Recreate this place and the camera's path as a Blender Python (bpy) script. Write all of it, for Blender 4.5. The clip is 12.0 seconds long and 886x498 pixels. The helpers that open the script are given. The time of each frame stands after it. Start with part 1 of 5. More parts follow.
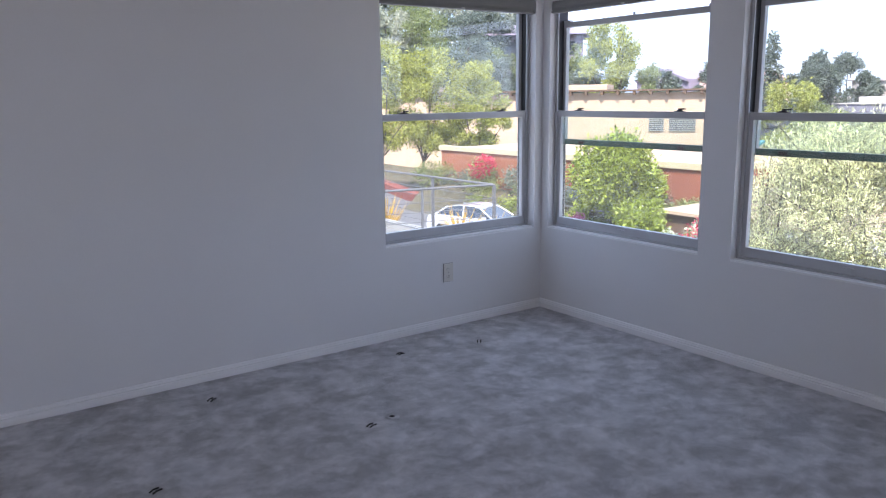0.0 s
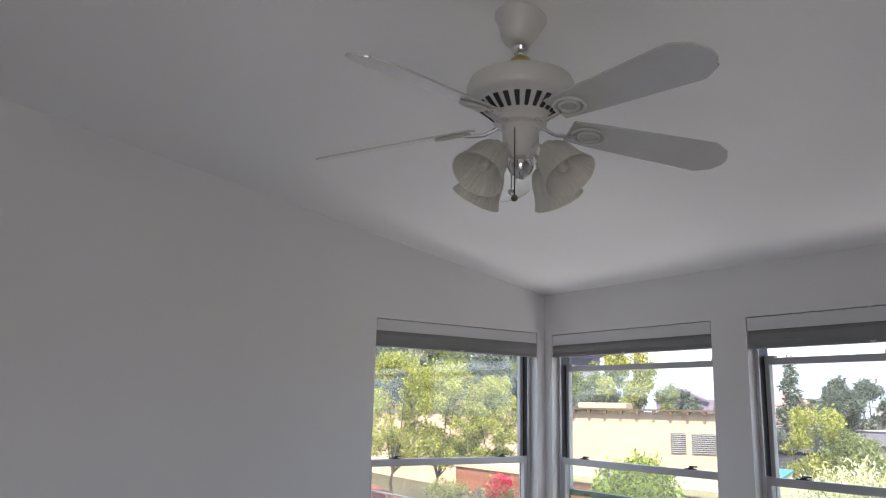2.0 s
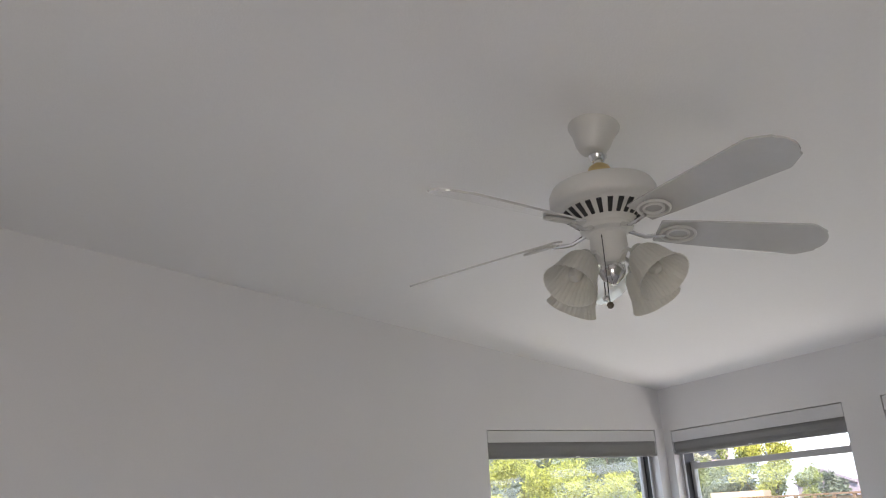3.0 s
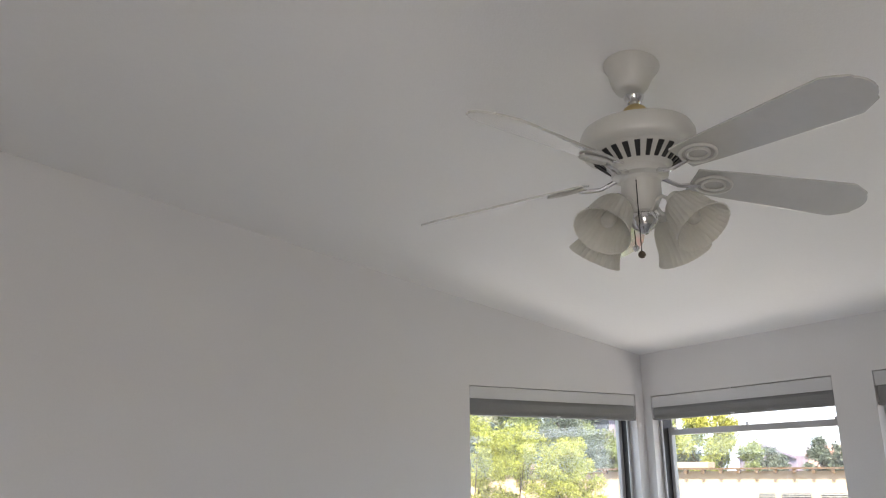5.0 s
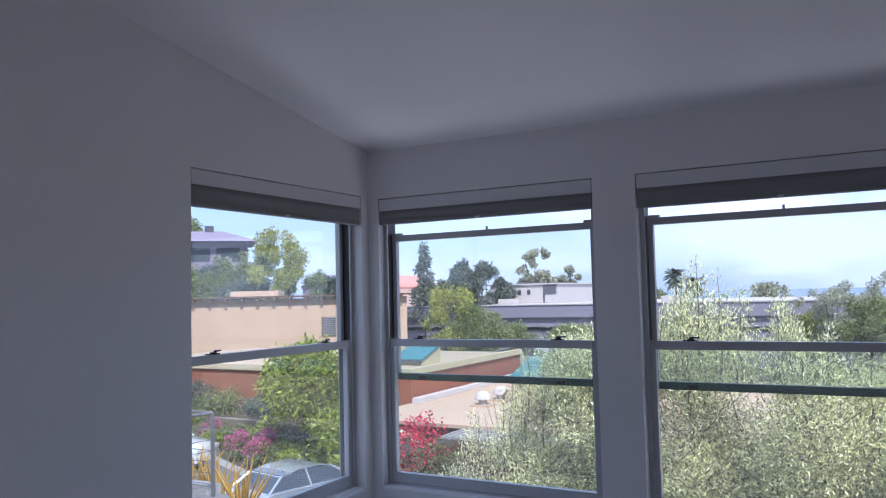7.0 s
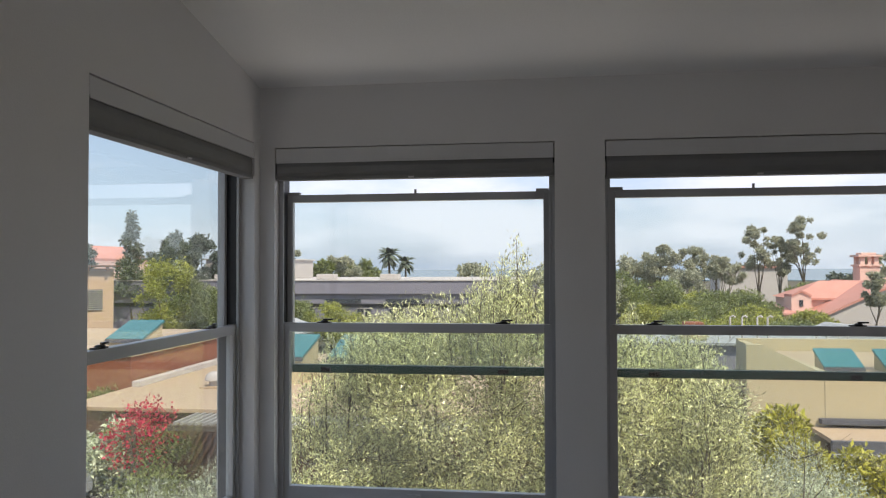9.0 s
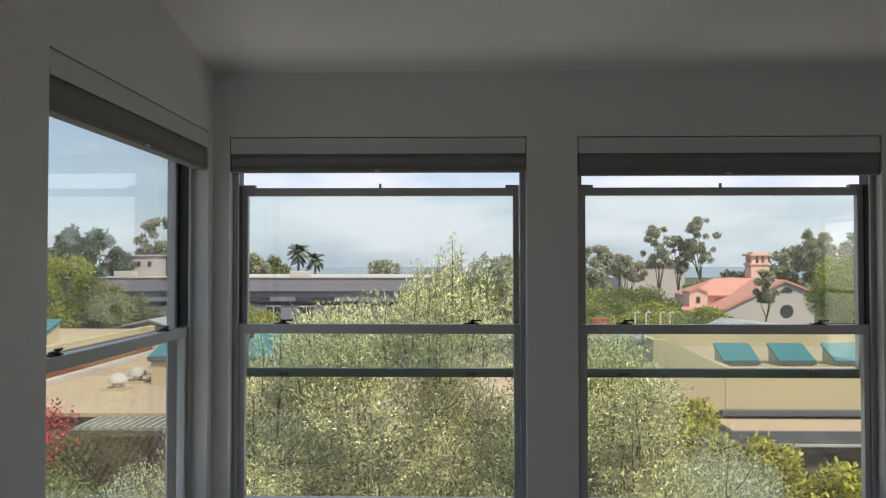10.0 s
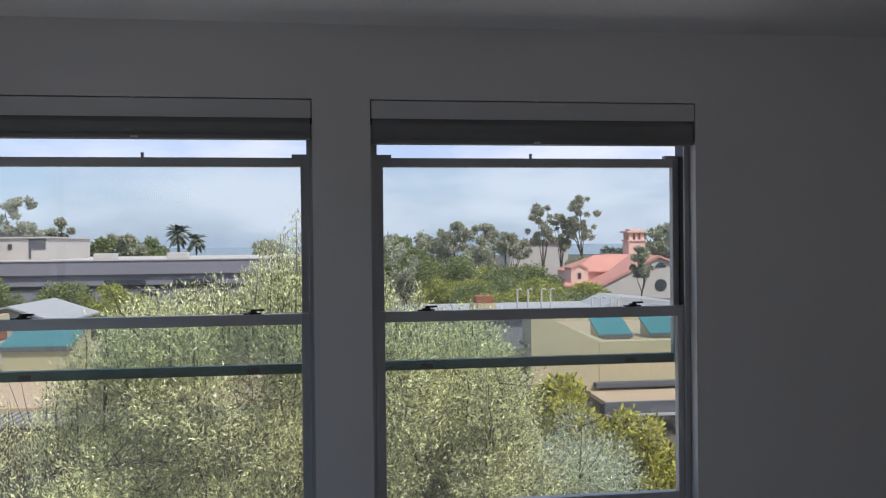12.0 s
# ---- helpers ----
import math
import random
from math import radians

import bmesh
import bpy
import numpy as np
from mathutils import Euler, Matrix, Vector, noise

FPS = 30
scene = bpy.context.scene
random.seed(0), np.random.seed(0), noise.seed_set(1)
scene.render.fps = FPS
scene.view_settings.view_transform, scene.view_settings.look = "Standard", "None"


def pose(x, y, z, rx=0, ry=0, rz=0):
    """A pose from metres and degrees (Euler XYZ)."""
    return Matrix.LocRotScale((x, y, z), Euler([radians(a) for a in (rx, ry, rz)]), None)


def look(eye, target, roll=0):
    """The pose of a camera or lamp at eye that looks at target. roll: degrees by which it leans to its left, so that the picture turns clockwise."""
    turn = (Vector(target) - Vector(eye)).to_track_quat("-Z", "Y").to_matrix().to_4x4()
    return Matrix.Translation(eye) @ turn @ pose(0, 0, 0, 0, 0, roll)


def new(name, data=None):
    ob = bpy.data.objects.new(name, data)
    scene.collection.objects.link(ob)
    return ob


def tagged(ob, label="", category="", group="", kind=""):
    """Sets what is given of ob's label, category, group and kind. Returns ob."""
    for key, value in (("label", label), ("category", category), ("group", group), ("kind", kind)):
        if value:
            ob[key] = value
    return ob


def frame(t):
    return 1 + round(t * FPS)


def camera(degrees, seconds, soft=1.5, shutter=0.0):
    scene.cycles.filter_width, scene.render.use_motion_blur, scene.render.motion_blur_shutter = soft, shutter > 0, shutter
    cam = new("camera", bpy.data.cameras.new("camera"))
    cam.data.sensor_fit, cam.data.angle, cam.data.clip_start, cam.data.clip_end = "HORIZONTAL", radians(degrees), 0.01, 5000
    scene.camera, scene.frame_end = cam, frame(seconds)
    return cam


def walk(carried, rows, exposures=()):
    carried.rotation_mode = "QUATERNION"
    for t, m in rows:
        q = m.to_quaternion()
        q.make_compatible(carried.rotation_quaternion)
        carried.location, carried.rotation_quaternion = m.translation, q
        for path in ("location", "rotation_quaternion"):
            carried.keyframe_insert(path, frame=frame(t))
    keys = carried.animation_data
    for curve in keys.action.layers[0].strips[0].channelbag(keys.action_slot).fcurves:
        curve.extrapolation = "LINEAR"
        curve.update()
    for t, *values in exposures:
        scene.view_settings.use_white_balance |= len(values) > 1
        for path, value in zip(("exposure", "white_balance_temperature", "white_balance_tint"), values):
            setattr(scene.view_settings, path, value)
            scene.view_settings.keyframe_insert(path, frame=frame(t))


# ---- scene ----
cam = camera(60.0, 12.0, soft=1.15)
PATH = [
    (0, (-3.706, -3.941, 1.487), (-2.557, -2.351, 1.099), -0.7),
    (0.5, (-3.604, -3.857, 1.519), (-2.635, -2.137, 1.197), -0.4),
    (1, (-3.545, -3.839, 1.583), (-2.544, -2.111, 1.455), 1.3),
    (1.5, (-3.503, -3.833, 1.648), (-2.427, -2.155, 1.819), 1.8),
    (2, (-3.472, -3.851, 1.687), (-2.367, -2.234, 2.091), 1.3),
    (2.5, (-3.465, -3.865, 1.722), (-2.4, -2.271, 2.294), -0.8),
    (3, (-3.482, -3.885, 1.736), (-2.625, -2.201, 2.393), -3.1),
    (3.2, (-3.489, -3.886, 1.739), (-2.746, -2.153, 2.407), -3.0),
    (4.8, (-3.562, -3.736, 1.721), (-2.787, -1.994, 2.325), -0.1),
    (5, (-3.539, -3.672, 1.723), (-2.59, -2.001, 2.281), -0.3),
    (5.5, (-3.571, -3.427, 1.696), (-2.275, -1.963, 2.114), -0.2),
    (6, (-3.519, -3.144, 1.659), (-2.035, -1.839, 1.967), 0.0),
    (6.5, (-3.505, -2.816, 1.628), (-1.889, -1.655, 1.825), -0.9),
    (7, (-3.556, -2.457, 1.623), (-1.812, -1.486, 1.744), -1.4),
    (7.5, (-3.501, -2.124, 1.606), (-1.662, -1.345, 1.71), -0.8),
    (9.5, (-3.222, -1.097, 1.637), (-1.227, -0.956, 1.674), -0.3),
    (10, (-3.174, -1.017, 1.637), (-1.175, -0.979, 1.679), 0.0),
    (10.5, (-3.121, -1.138, 1.636), (-1.123, -1.18, 1.694), 1.7),
    (11, (-3.052, -1.339, 1.641), (-1.057, -1.459, 1.701), 2.5),
    (11.5, (-2.931, -1.409, 1.643), (-0.942, -1.61, 1.671), 0.4),
    (12, (-2.811, -1.427, 1.641), (-0.826, -1.673, 1.627), -0.6),
]
walk(cam, [(t, look(eye, target, roll)) for t, eye, target, roll in PATH],
     [(0, 1.42, 6500, 24), (1.5, 1.36, 6950, 21), (2.5, 1.82, 7450, 19), (3.2, 1.97, 7600, 18), (5.0, 2.0, 7700, 17), (5.5, 1.72, 7400, 20), (6.5, 0.84, 6200, 24), (7.5, 0.44, 5950, 25), (8.4, 0.4, 6900, 21), (9.5, 0.2, 8100, 14), (10.0, 0.16, 8000, 13), (11, 0.14, 8100, 15), (12, 0.04, 7000, 18)])

# ---- world, sun, exposure ----
SUN_DIR = Vector((-0.55, -0.50, 0.90)).normalized()
world = bpy.data.worlds.new("world")
scene.world = world
world.use_nodes = True
wn, wl = world.node_tree.nodes, world.node_tree.links
sky = wn.new("ShaderNodeTexSky")
sky.sky_type, sky.sun_disc = "NISHITA", False
sky.sun_elevation = math.asin(SUN_DIR.z)
sky.sun_rotation = math.atan2(SUN_DIR.x, SUN_DIR.y)
sky.air_density, sky.dust_density, sky.ozone_density = 1.0, 1.2, 1.2
coord = wn.new("ShaderNodeTexCoord")
stretch = wn.new("ShaderNodeMapping")
stretch.inputs["Scale"].default_value = (1.0, 1.6, 5.5)
cloud = wn.new("ShaderNodeTexNoise")
cloud.inputs["Scale"].default_value, cloud.inputs["Detail"].default_value, cloud.inputs["Roughness"].default_value = 1.9, 6.0, 0.55
cramp = wn.new("ShaderNodeValToRGB")
cramp.color_ramp.elements[0].position, cramp.color_ramp.elements[0].color = 0.43, (0.0, 0.10, 0.10, 1)
cramp.color_ramp.elements[1].position, cramp.color_ramp.elements[1].color = 0.60, (0.80, 0.80, 0.80, 1)
cmix = wn.new("ShaderNodeMix")
cmix.data_type = "RGBA"
cmix.inputs[7].default_value = (6.2, 7.1, 8.9, 1)
wl.new(coord.outputs["Generated"], stretch.inputs["Vector"])
wl.new(stretch.outputs["Vector"], cloud.inputs["Vector"])
wl.new(cloud.outputs["Fac"], cramp.inputs["Fac"])
wl.new(cramp.outputs["Color"], cmix.inputs[0])
clear = wn.new("ShaderNodeMix")
clear.data_type = "RGBA"
clear.inputs[0].default_value = 0.55
clear.inputs[7].default_value = (3.2, 5.0, 8.6, 1)
wl.new(sky.outputs["Color"], clear.inputs[6])
wl.new(clear.outputs[2], cmix.inputs[6])
wl.new(cmix.outputs[2], wn["Background"].inputs["Color"])
wn["Background"].inputs["Strength"].default_value = 0.13

sun = new("sun", bpy.data.lights.new("sun", "SUN"))
sun.data.energy, sun.data.angle, sun.data.color = 4.1, radians(0.6), (1.0, 0.95, 0.87)
sun.matrix_world = look((0, 0, 60), Vector((0, 0, 60)) - SUN_DIR)


# added area lamps standing in for sky and sunlit-ground light at each window
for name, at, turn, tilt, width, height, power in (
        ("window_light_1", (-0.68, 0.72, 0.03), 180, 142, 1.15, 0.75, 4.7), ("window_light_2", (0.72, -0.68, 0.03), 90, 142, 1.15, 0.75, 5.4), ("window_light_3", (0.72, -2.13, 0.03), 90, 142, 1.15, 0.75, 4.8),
        # extra fill lamp in the added, unseen south opening
        ("added_south_fill", (-4.35, -4.97, 1.38), 0, 90, 1.15, 1.40, 7.0)):
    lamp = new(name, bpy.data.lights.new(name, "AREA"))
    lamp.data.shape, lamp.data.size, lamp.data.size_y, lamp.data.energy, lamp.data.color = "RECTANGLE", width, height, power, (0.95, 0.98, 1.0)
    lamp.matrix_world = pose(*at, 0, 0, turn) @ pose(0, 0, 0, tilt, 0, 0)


# ---- materials ----
def srgb(r, g, b):
    return tuple(((c / 255 + 0.055) / 1.055) ** 2.4 if c / 255 > 0.04045 else c / 255 / 12.92 for c in (r, g, b))


def material(name, color, rough=0.6, metal=0.0, vary=0.12, scale=3.0, fine=60.0, bump=0.0, bump_scale=80.0, object_vary=0.0, island=0.0, coat=0.0, spec=0.5, translucent=0.0):
    """A surface whose colour varies at two scales, with fine relief."""
    m = bpy.data.materials.new(name)
    m.use_nodes = True
    n, l = m.node_tree.nodes, m.node_tree.links
    b = n["Principled BSDF"]
    b.inputs["Roughness"].default_value, b.inputs["Metallic"].default_value = rough, metal
    b.inputs["Coat Weight"].default_value = coat
    b.inputs["Specular IOR Level"].default_value = spec
    tc = n.new("ShaderNodeTexCoord")
    last = None
    big = n.new("ShaderNodeTexNoise")
    big.inputs["Scale"].default_value, big.inputs["Detail"].default_value = scale, 4
    l.new(tc.outputs["Object"], big.inputs["Vector"])
    small = n.new("ShaderNodeTexNoise")
    small.inputs["Scale"].default_value, small.inputs["Detail"].default_value = fine, 3
    l.new(tc.outputs["Object"], small.inputs["Vector"])
    add = n.new("ShaderNodeMath")
    add.operation = "MULTIPLY_ADD"
    add.inputs[1].default_value = 0.5
    l.new(small.outputs["Fac"], add.inputs[0])
    l.new(big.outputs["Fac"], add.inputs[2])
    ramp = n.new("ShaderNodeMapRange")
    ramp.inputs["From Min"].default_value, ramp.inputs["From Max"].default_value = 0.45, 1.05
    ramp.inputs["To Min"].default_value, ramp.inputs["To Max"].default_value = 1 - vary, 1 + vary
    l.new(add.outputs[0], ramp.inputs["Value"])
    last = ramp.outputs[0]
    for amount, info, out in ((object_vary, "ShaderNodeObjectInfo", "Random"), (island, "ShaderNodeNewGeometry", "Random Per Island")):
        if amount:
            node = n.new(info)
            r2 = n.new("ShaderNodeMapRange")
            r2.inputs["To Min"].default_value, r2.inputs["To Max"].default_value = 1 - amount, 1 + amount
            l.new(node.outputs[out], r2.inputs["Value"])
            mul = n.new("ShaderNodeMath")
            mul.operation = "MULTIPLY"
            l.new(last, mul.inputs[0])
            l.new(r2.outputs[0], mul.inputs[1])
            last = mul.outputs[0]
    col = n.new("ShaderNodeVectorMath")
    col.operation = "SCALE"
    col.inputs[0].default_value = color
    l.new(last, col.inputs["Scale"])
    l.new(col.outputs[0], b.inputs["Base Color"])
    if bump:
        tex = n.new("ShaderNodeTexNoise")
        tex.inputs["Scale"].default_value, tex.inputs["Detail"].default_value = bump_scale, 5
        l.new(tc.outputs["Object"], tex.inputs["Vector"])
        bn = n.new("ShaderNodeBump")
        bn.inputs["Strength"].default_value, bn.inputs["Distance"].default_value = bump, 0.01
        l.new(tex.outputs["Fac"], bn.inputs["Height"])
        l.new(bn.outputs[0], b.inputs["Normal"])
    if translucent:
        tr = n.new("ShaderNodeBsdfTranslucent")
        l.new(col.outputs[0], tr.inputs["Color"])
        mix = n.new("ShaderNodeMixShader")
        mix.inputs[0].default_value = translucent
        l.new(b.outputs[0], mix.inputs[1])
        l.new(tr.outputs[0], mix.inputs[2])
        l.new(mix.outputs[0], n["Material Output"].inputs["Surface"])
    return m


def pane_glass(name, tint, gloss=0.05):
    """A thin clear pane: tinted see-through with a gloss that grows towards grazing."""
    m = bpy.data.materials.new(name)
    m.use_nodes = True
    n, l = m.node_tree.nodes, m.node_tree.links
    n.remove(n["Principled BSDF"])
    see, shine, mix = n.new("ShaderNodeBsdfTransparent"), n.new("ShaderNodeBsdfGlossy"), n.new("ShaderNodeMixShader")
    see.inputs["Color"].default_value = (*tint, 1)
    shine.inputs["Roughness"].default_value = 0.01
    lw = n.new("ShaderNodeLayerWeight")
    lw.inputs["Blend"].default_value = 0.5
    power = n.new("ShaderNodeMath")
    power.operation, power.inputs[1].default_value = "POWER", 3.5
    l.new(lw.outputs["Facing"], power.inputs[0])
    mad = n.new("ShaderNodeMath")
    mad.operation, mad.inputs[1].default_value, mad.inputs[2].default_value = "MULTIPLY_ADD", 0.6, gloss
    l.new(power.outputs[0], mad.inputs[0])
    l.new(mad.outputs[0], mix.inputs[0])
    l.new(see.outputs[0], mix.inputs[1])
    l.new(shine.outputs[0], mix.inputs[2])
    dust, veil = n.new("ShaderNodeBsdfTranslucent"), n.new("ShaderNodeMixShader")
    dust.inputs["Color"].default_value = (0.85, 0.84, 0.80, 1)
    tc, grime, ramp = n.new("ShaderNodeTexCoord"), n.new("ShaderNodeTexNoise"), n.new("ShaderNodeMapRange")
    grime.inputs["Scale"].default_value, grime.inputs["Detail"].default_value = 3.0, 5
    ramp.inputs["To Min"].default_value, ramp.inputs["To Max"].default_value = 0.012, 0.045
    l.new(tc.outputs["Object"], grime.inputs["Vector"])
    l.new(grime.outputs["Fac"], ramp.inputs["Value"])
    l.new(ramp.outputs[0], veil.inputs[0])
    l.new(mix.outputs[0], veil.inputs[1])
    l.new(dust.outputs[0], veil.inputs[2])
    l.new(veil.outputs[0], n["Material Output"].inputs["Surface"])
    return m


def carpet_material():
    m = material("carpet_pile", (0.56, 0.555, 0.58), 0.95, vary=0.22, scale=14, fine=260, bump=1.0, bump_scale=330, spec=0.1)
    n, l = m.node_tree.nodes, m.node_tree.links
    b = n["Principled BSDF"]
    b.inputs["Sheen Weight"].default_value = 0.35
    b.inputs["Sheen Roughness"].default_value = 0.5
    tc = n.new("ShaderNodeTexCoord")
    warp = n.new("ShaderNodeTexNoise")
    warp.inputs["Scale"].default_value, warp.inputs["Detail"].default_value, warp.inputs["Distortion"].default_value = 5.2, 10, 0.25
    warp.inputs["Roughness"].default_value = 0.66
    l.new(tc.outputs["Object"], warp.inputs["Vector"])
    r = n.new("ShaderNodeMapRange")
    r.inputs["From Min"].default_value, r.inputs["From Max"].default_value = 0.40, 0.60
    r.inputs["To Min"].default_value, r.inputs["To Max"].default_value = 0.78, 1.30
    l.new(warp.outputs["Fac"], r.inputs["Value"])
    old = b.inputs["Base Color"].links[0].from_socket
    sc = n.new("ShaderNodeVectorMath")
    sc.operation = "SCALE"
    l.new(old, sc.inputs[0])
    l.new(r.outputs[0], sc.inputs["Scale"])
    l.new(sc.outputs[0], b.inputs["Base Color"])
    return m


M_WALL = material("wall_paint", (0.70, 0.70, 0.71), 0.62, vary=0.025, scale=1.3, fine=90, bump=0.10, bump_scale=180)
M_CEIL = material("ceiling_paint", (0.80, 0.80, 0.80), 0.8, vary=0.02, scale=1.1, fine=60, bump=0.12, bump_scale=140)
M_TRIM = material("trim_paint", (0.80, 0.80, 0.81), 0.35, vary=0.03, scale=5, fine=120, bump=0.04, bump_scale=70)
M_SASH = material("sash_paint", (0.46, 0.47, 0.49), 0.32, vary=0.05, scale=6, fine=150, bump=0.05, bump_scale=90)
M_TRACK = material("track_and_gap_shade", (0.035, 0.036, 0.04), 0.5, vary=0.2, scale=9)
# green dimming of the pane in front is put into this rail colour
M_RAILGREEN = material("glass_tinted_rail", (0.03, 0.10, 0.08), 0.45, vary=0.15, scale=12)
M_LOCK = material("black_lock", (0.012, 0.012, 0.013), 0.35, vary=0.1, metal=0.2)
M_VALANCE = material("shade_valance", (0.60, 0.61, 0.63), 0.55, vary=0.03, scale=4, bump=0.05)
M_SHADE = material("shade_fabric", (0.22, 0.225, 0.235), 0.85, vary=0.06, scale=9, fine=400, bump=0.25, bump_scale=600)
M_GLASS = pane_glass("window_glass", (0.94, 0.982, 0.965))
M_FAN = material("fan_enamel", (0.60, 0.60, 0.575), 0.28, vary=0.03, scale=8, coat=0.3)
M_BLADE = material("fan_blade_lacquer", (0.54, 0.54, 0.52), 0.05, vary=0.04, scale=6, fine=40, coat=1.0, spec=0.9)
M_BRASS = material("fan_brass", (0.62, 0.48, 0.24), 0.35, metal=0.8, vary=0.1)
M_CHROME = material("fan_chrome", (0.78, 0.78, 0.78), 0.12, metal=1.0, vary=0.05)
M_DARK = material("dark_slot_and_shadow", (0.02, 0.02, 0.022), 0.6, vary=0.1)
M_SHADEGLASS = material("ribbed_frosted_glass", (0.78, 0.77, 0.73), 0.35, vary=0.04, scale=12, translucent=0.45)
M_PLATE = material("outlet_plastic", (0.62, 0.60, 0.56), 0.35, vary=0.03)
M_CARPET = carpet_material()
M_CARPETMARK = material("carpet_mark_dark", (0.03, 0.028, 0.027), 0.9, vary=0.2, fine=300, bump=0.6, bump_scale=300)

M_STUCCO = material("beige_stucco", srgb(192, 166, 142), 0.9, vary=0.06, scale=0.35, fine=14, bump=0.3, bump_scale=30)
M_CREAM = material("cream_stucco", srgb(186, 172, 142), 0.9, vary=0.07, scale=0.3, fine=11, bump=0.3, bump_scale=30)
M_TERRA = material("terracotta_stucco", srgb(140, 84, 62), 0.9, vary=0.1, scale=0.5, fine=12, bump=0.3, bump_scale=30)
M_ROOFTAN = material("tan_flat_roof", srgb(180, 158, 134), 0.9, vary=0.08, scale=0.3, fine=9, bump=0.4, bump_scale=25)
M_ROOFWHITE = material("white_flat_roof", srgb(160, 162, 166), 0.8, vary=0.07, scale=0.3, fine=9)
M_GREYWALL = material("grey_stucco", srgb(132, 130, 144), 0.9, vary=0.06, scale=0.15, fine=5)
# dark grey parts; also the painted shade of recesses
M_GREYDARK = material("dark_grey_and_recess_shade", srgb(84, 86, 94), 0.85, vary=0.08, scale=0.2, fine=5)
M_OFFWHITE = material("offwhite_stucco", srgb(186, 180, 178), 0.9, vary=0.05, scale=0.2, fine=5)
M_TEAL = material("teal_skylight", srgb(46, 118, 126), 0.3, vary=0.1, scale=2, fine=12, object_vary=0.06)
M_WIN = material("far_window_glass", srgb(60, 66, 74), 0.15, vary=0.2, scale=1)
M_LOUVER = material("louver_metal", srgb(150, 148, 146), 0.5, vary=0.05)
M_REDROOF = material("red_tile_roof", srgb(200, 140, 128), 0.85, vary=0.14, scale=0.6, fine=7, bump=0.6, bump_scale=12)
# brown of the eaves; on two walls its darkness stands for shade
M_BROWN = material("brown_and_shade", (0.13, 0.075, 0.045), 0.85, vary=0.15, scale=0.6, fine=6)
M_BARKTILE = material("old_roof_tile", srgb(176, 134, 108), 0.85, vary=0.15, scale=1.5, fine=8, object_vary=0.15)
M_PINK = material("pink_stucco", srgb(222, 186, 176), 0.9, vary=0.05, scale=0.2, fine=5)
M_HILLROOF = material("slate_roof", srgb(140, 130, 148), 0.8, vary=0.08, scale=0.2, fine=4)
M_ASPHALT = material("asphalt", (0.13, 0.13, 0.135), 0.95, vary=0.15, scale=0.4, fine=20, bump=0.4, bump_scale=60)
M_CONCRETE = material("pale_concrete", (0.30, 0.295, 0.28), 0.9, vary=0.1, scale=0.8, fine=20, bump=0.3, bump_scale=60)
M_CURB = material("red_curb", srgb(130, 70, 60), 0.85, vary=0.12, scale=1)
M_DECK = material("deck_concrete", (0.17, 0.17, 0.17), 0.9, vary=0.1, scale=1.2, fine=30, bump=0.2, object_vary=0.07)
M_STEEL = material("grey_steel", (0.15, 0.15, 0.155), 0.55, metal=0.3, vary=0.08)
M_SOIL = material("garden_ground", (0.085, 0.075, 0.045), 0.95, vary=0.45, scale=0.25, fine=3, bump=0.5, bump_scale=8)
M_WATER = material("sea_water", (0.10, 0.16, 0.20), 0.25, vary=0.1, scale=0.02, fine=0.3)
M_BARK = material("bark", (0.10, 0.08, 0.06), 0.95, vary=0.25, scale=4, fine=30, bump=0.8, bump_scale=30)
M_CARWHITE = material("car_paint_white", (0.62, 0.64, 0.67), 0.2, vary=0.02, coat=1.0)
M_CARSILVER = material("car_paint_silver", (0.42, 0.46, 0.50), 0.25, metal=0.4, vary=0.02, coat=1.0)
M_CARGLASS = material("car_glass", (0.03, 0.04, 0.05), 0.05, vary=0.1, coat=1.0)
M_TYRE = material("tyre_rubber", (0.02, 0.02, 0.02), 0.8, vary=0.1)
M_RIM = material("wheel_rim", (0.5, 0.5, 0.5), 0.3, metal=0.9, vary=0.05)
M_HEADLAMP = material("headlamp_lens", (0.7, 0.72, 0.75), 0.08, vary=0.05, coat=1.0)


def leaf_material(name, color, vary=0.45, translucent=0.35, rough=0.5, spec=0.5):
    return material(name, color, rough, vary=0.15, scale=0.9, fine=4, island=vary, translucent=translucent, spec=spec)


M_OLIVE = leaf_material("olive_leaf", (0.56, 0.57, 0.31), 0.98, 0.12, 0.30, 0.9)
M_SILVERLEAF = leaf_material("silver_leaf", (0.52, 0.57, 0.42), 0.7, 0.25, 0.4, 0.7)
M_YELLEAF = leaf_material("yellow_green_leaf", (0.38, 0.40, 0.10), 0.6, 0.45)
M_BRIGHTLEAF = leaf_material("bright_leaf", (0.27, 0.33, 0.05), 0.7, 0.4, 0.35, 0.6)
# mid, dark and gum leaf tones are lightened to stand in for distance haze
M_MIDLEAF = leaf_material("mid_leaf", (0.21, 0.25, 0.09), 0.5, 0.35)
M_DARKLEAF = leaf_material("dark_leaf", (0.12, 0.15, 0.115), 0.4, 0.2)
M_GUMLEAF = leaf_material("gum_leaf", (0.40, 0.41, 0.30), 0.4, 0.3)
M_YELBUSH = leaf_material("yellow_bush_leaf", (0.42, 0.40, 0.06), 0.8, 0.35, 0.4, 0.6)
M_FLOWER = leaf_material("magenta_flower", (0.62, 0.035, 0.09), 0.35, 0.4)
M_PINKFLOWER = leaf_material("pink_flower", (0.55, 0.16, 0.28), 0.35, 0.4)
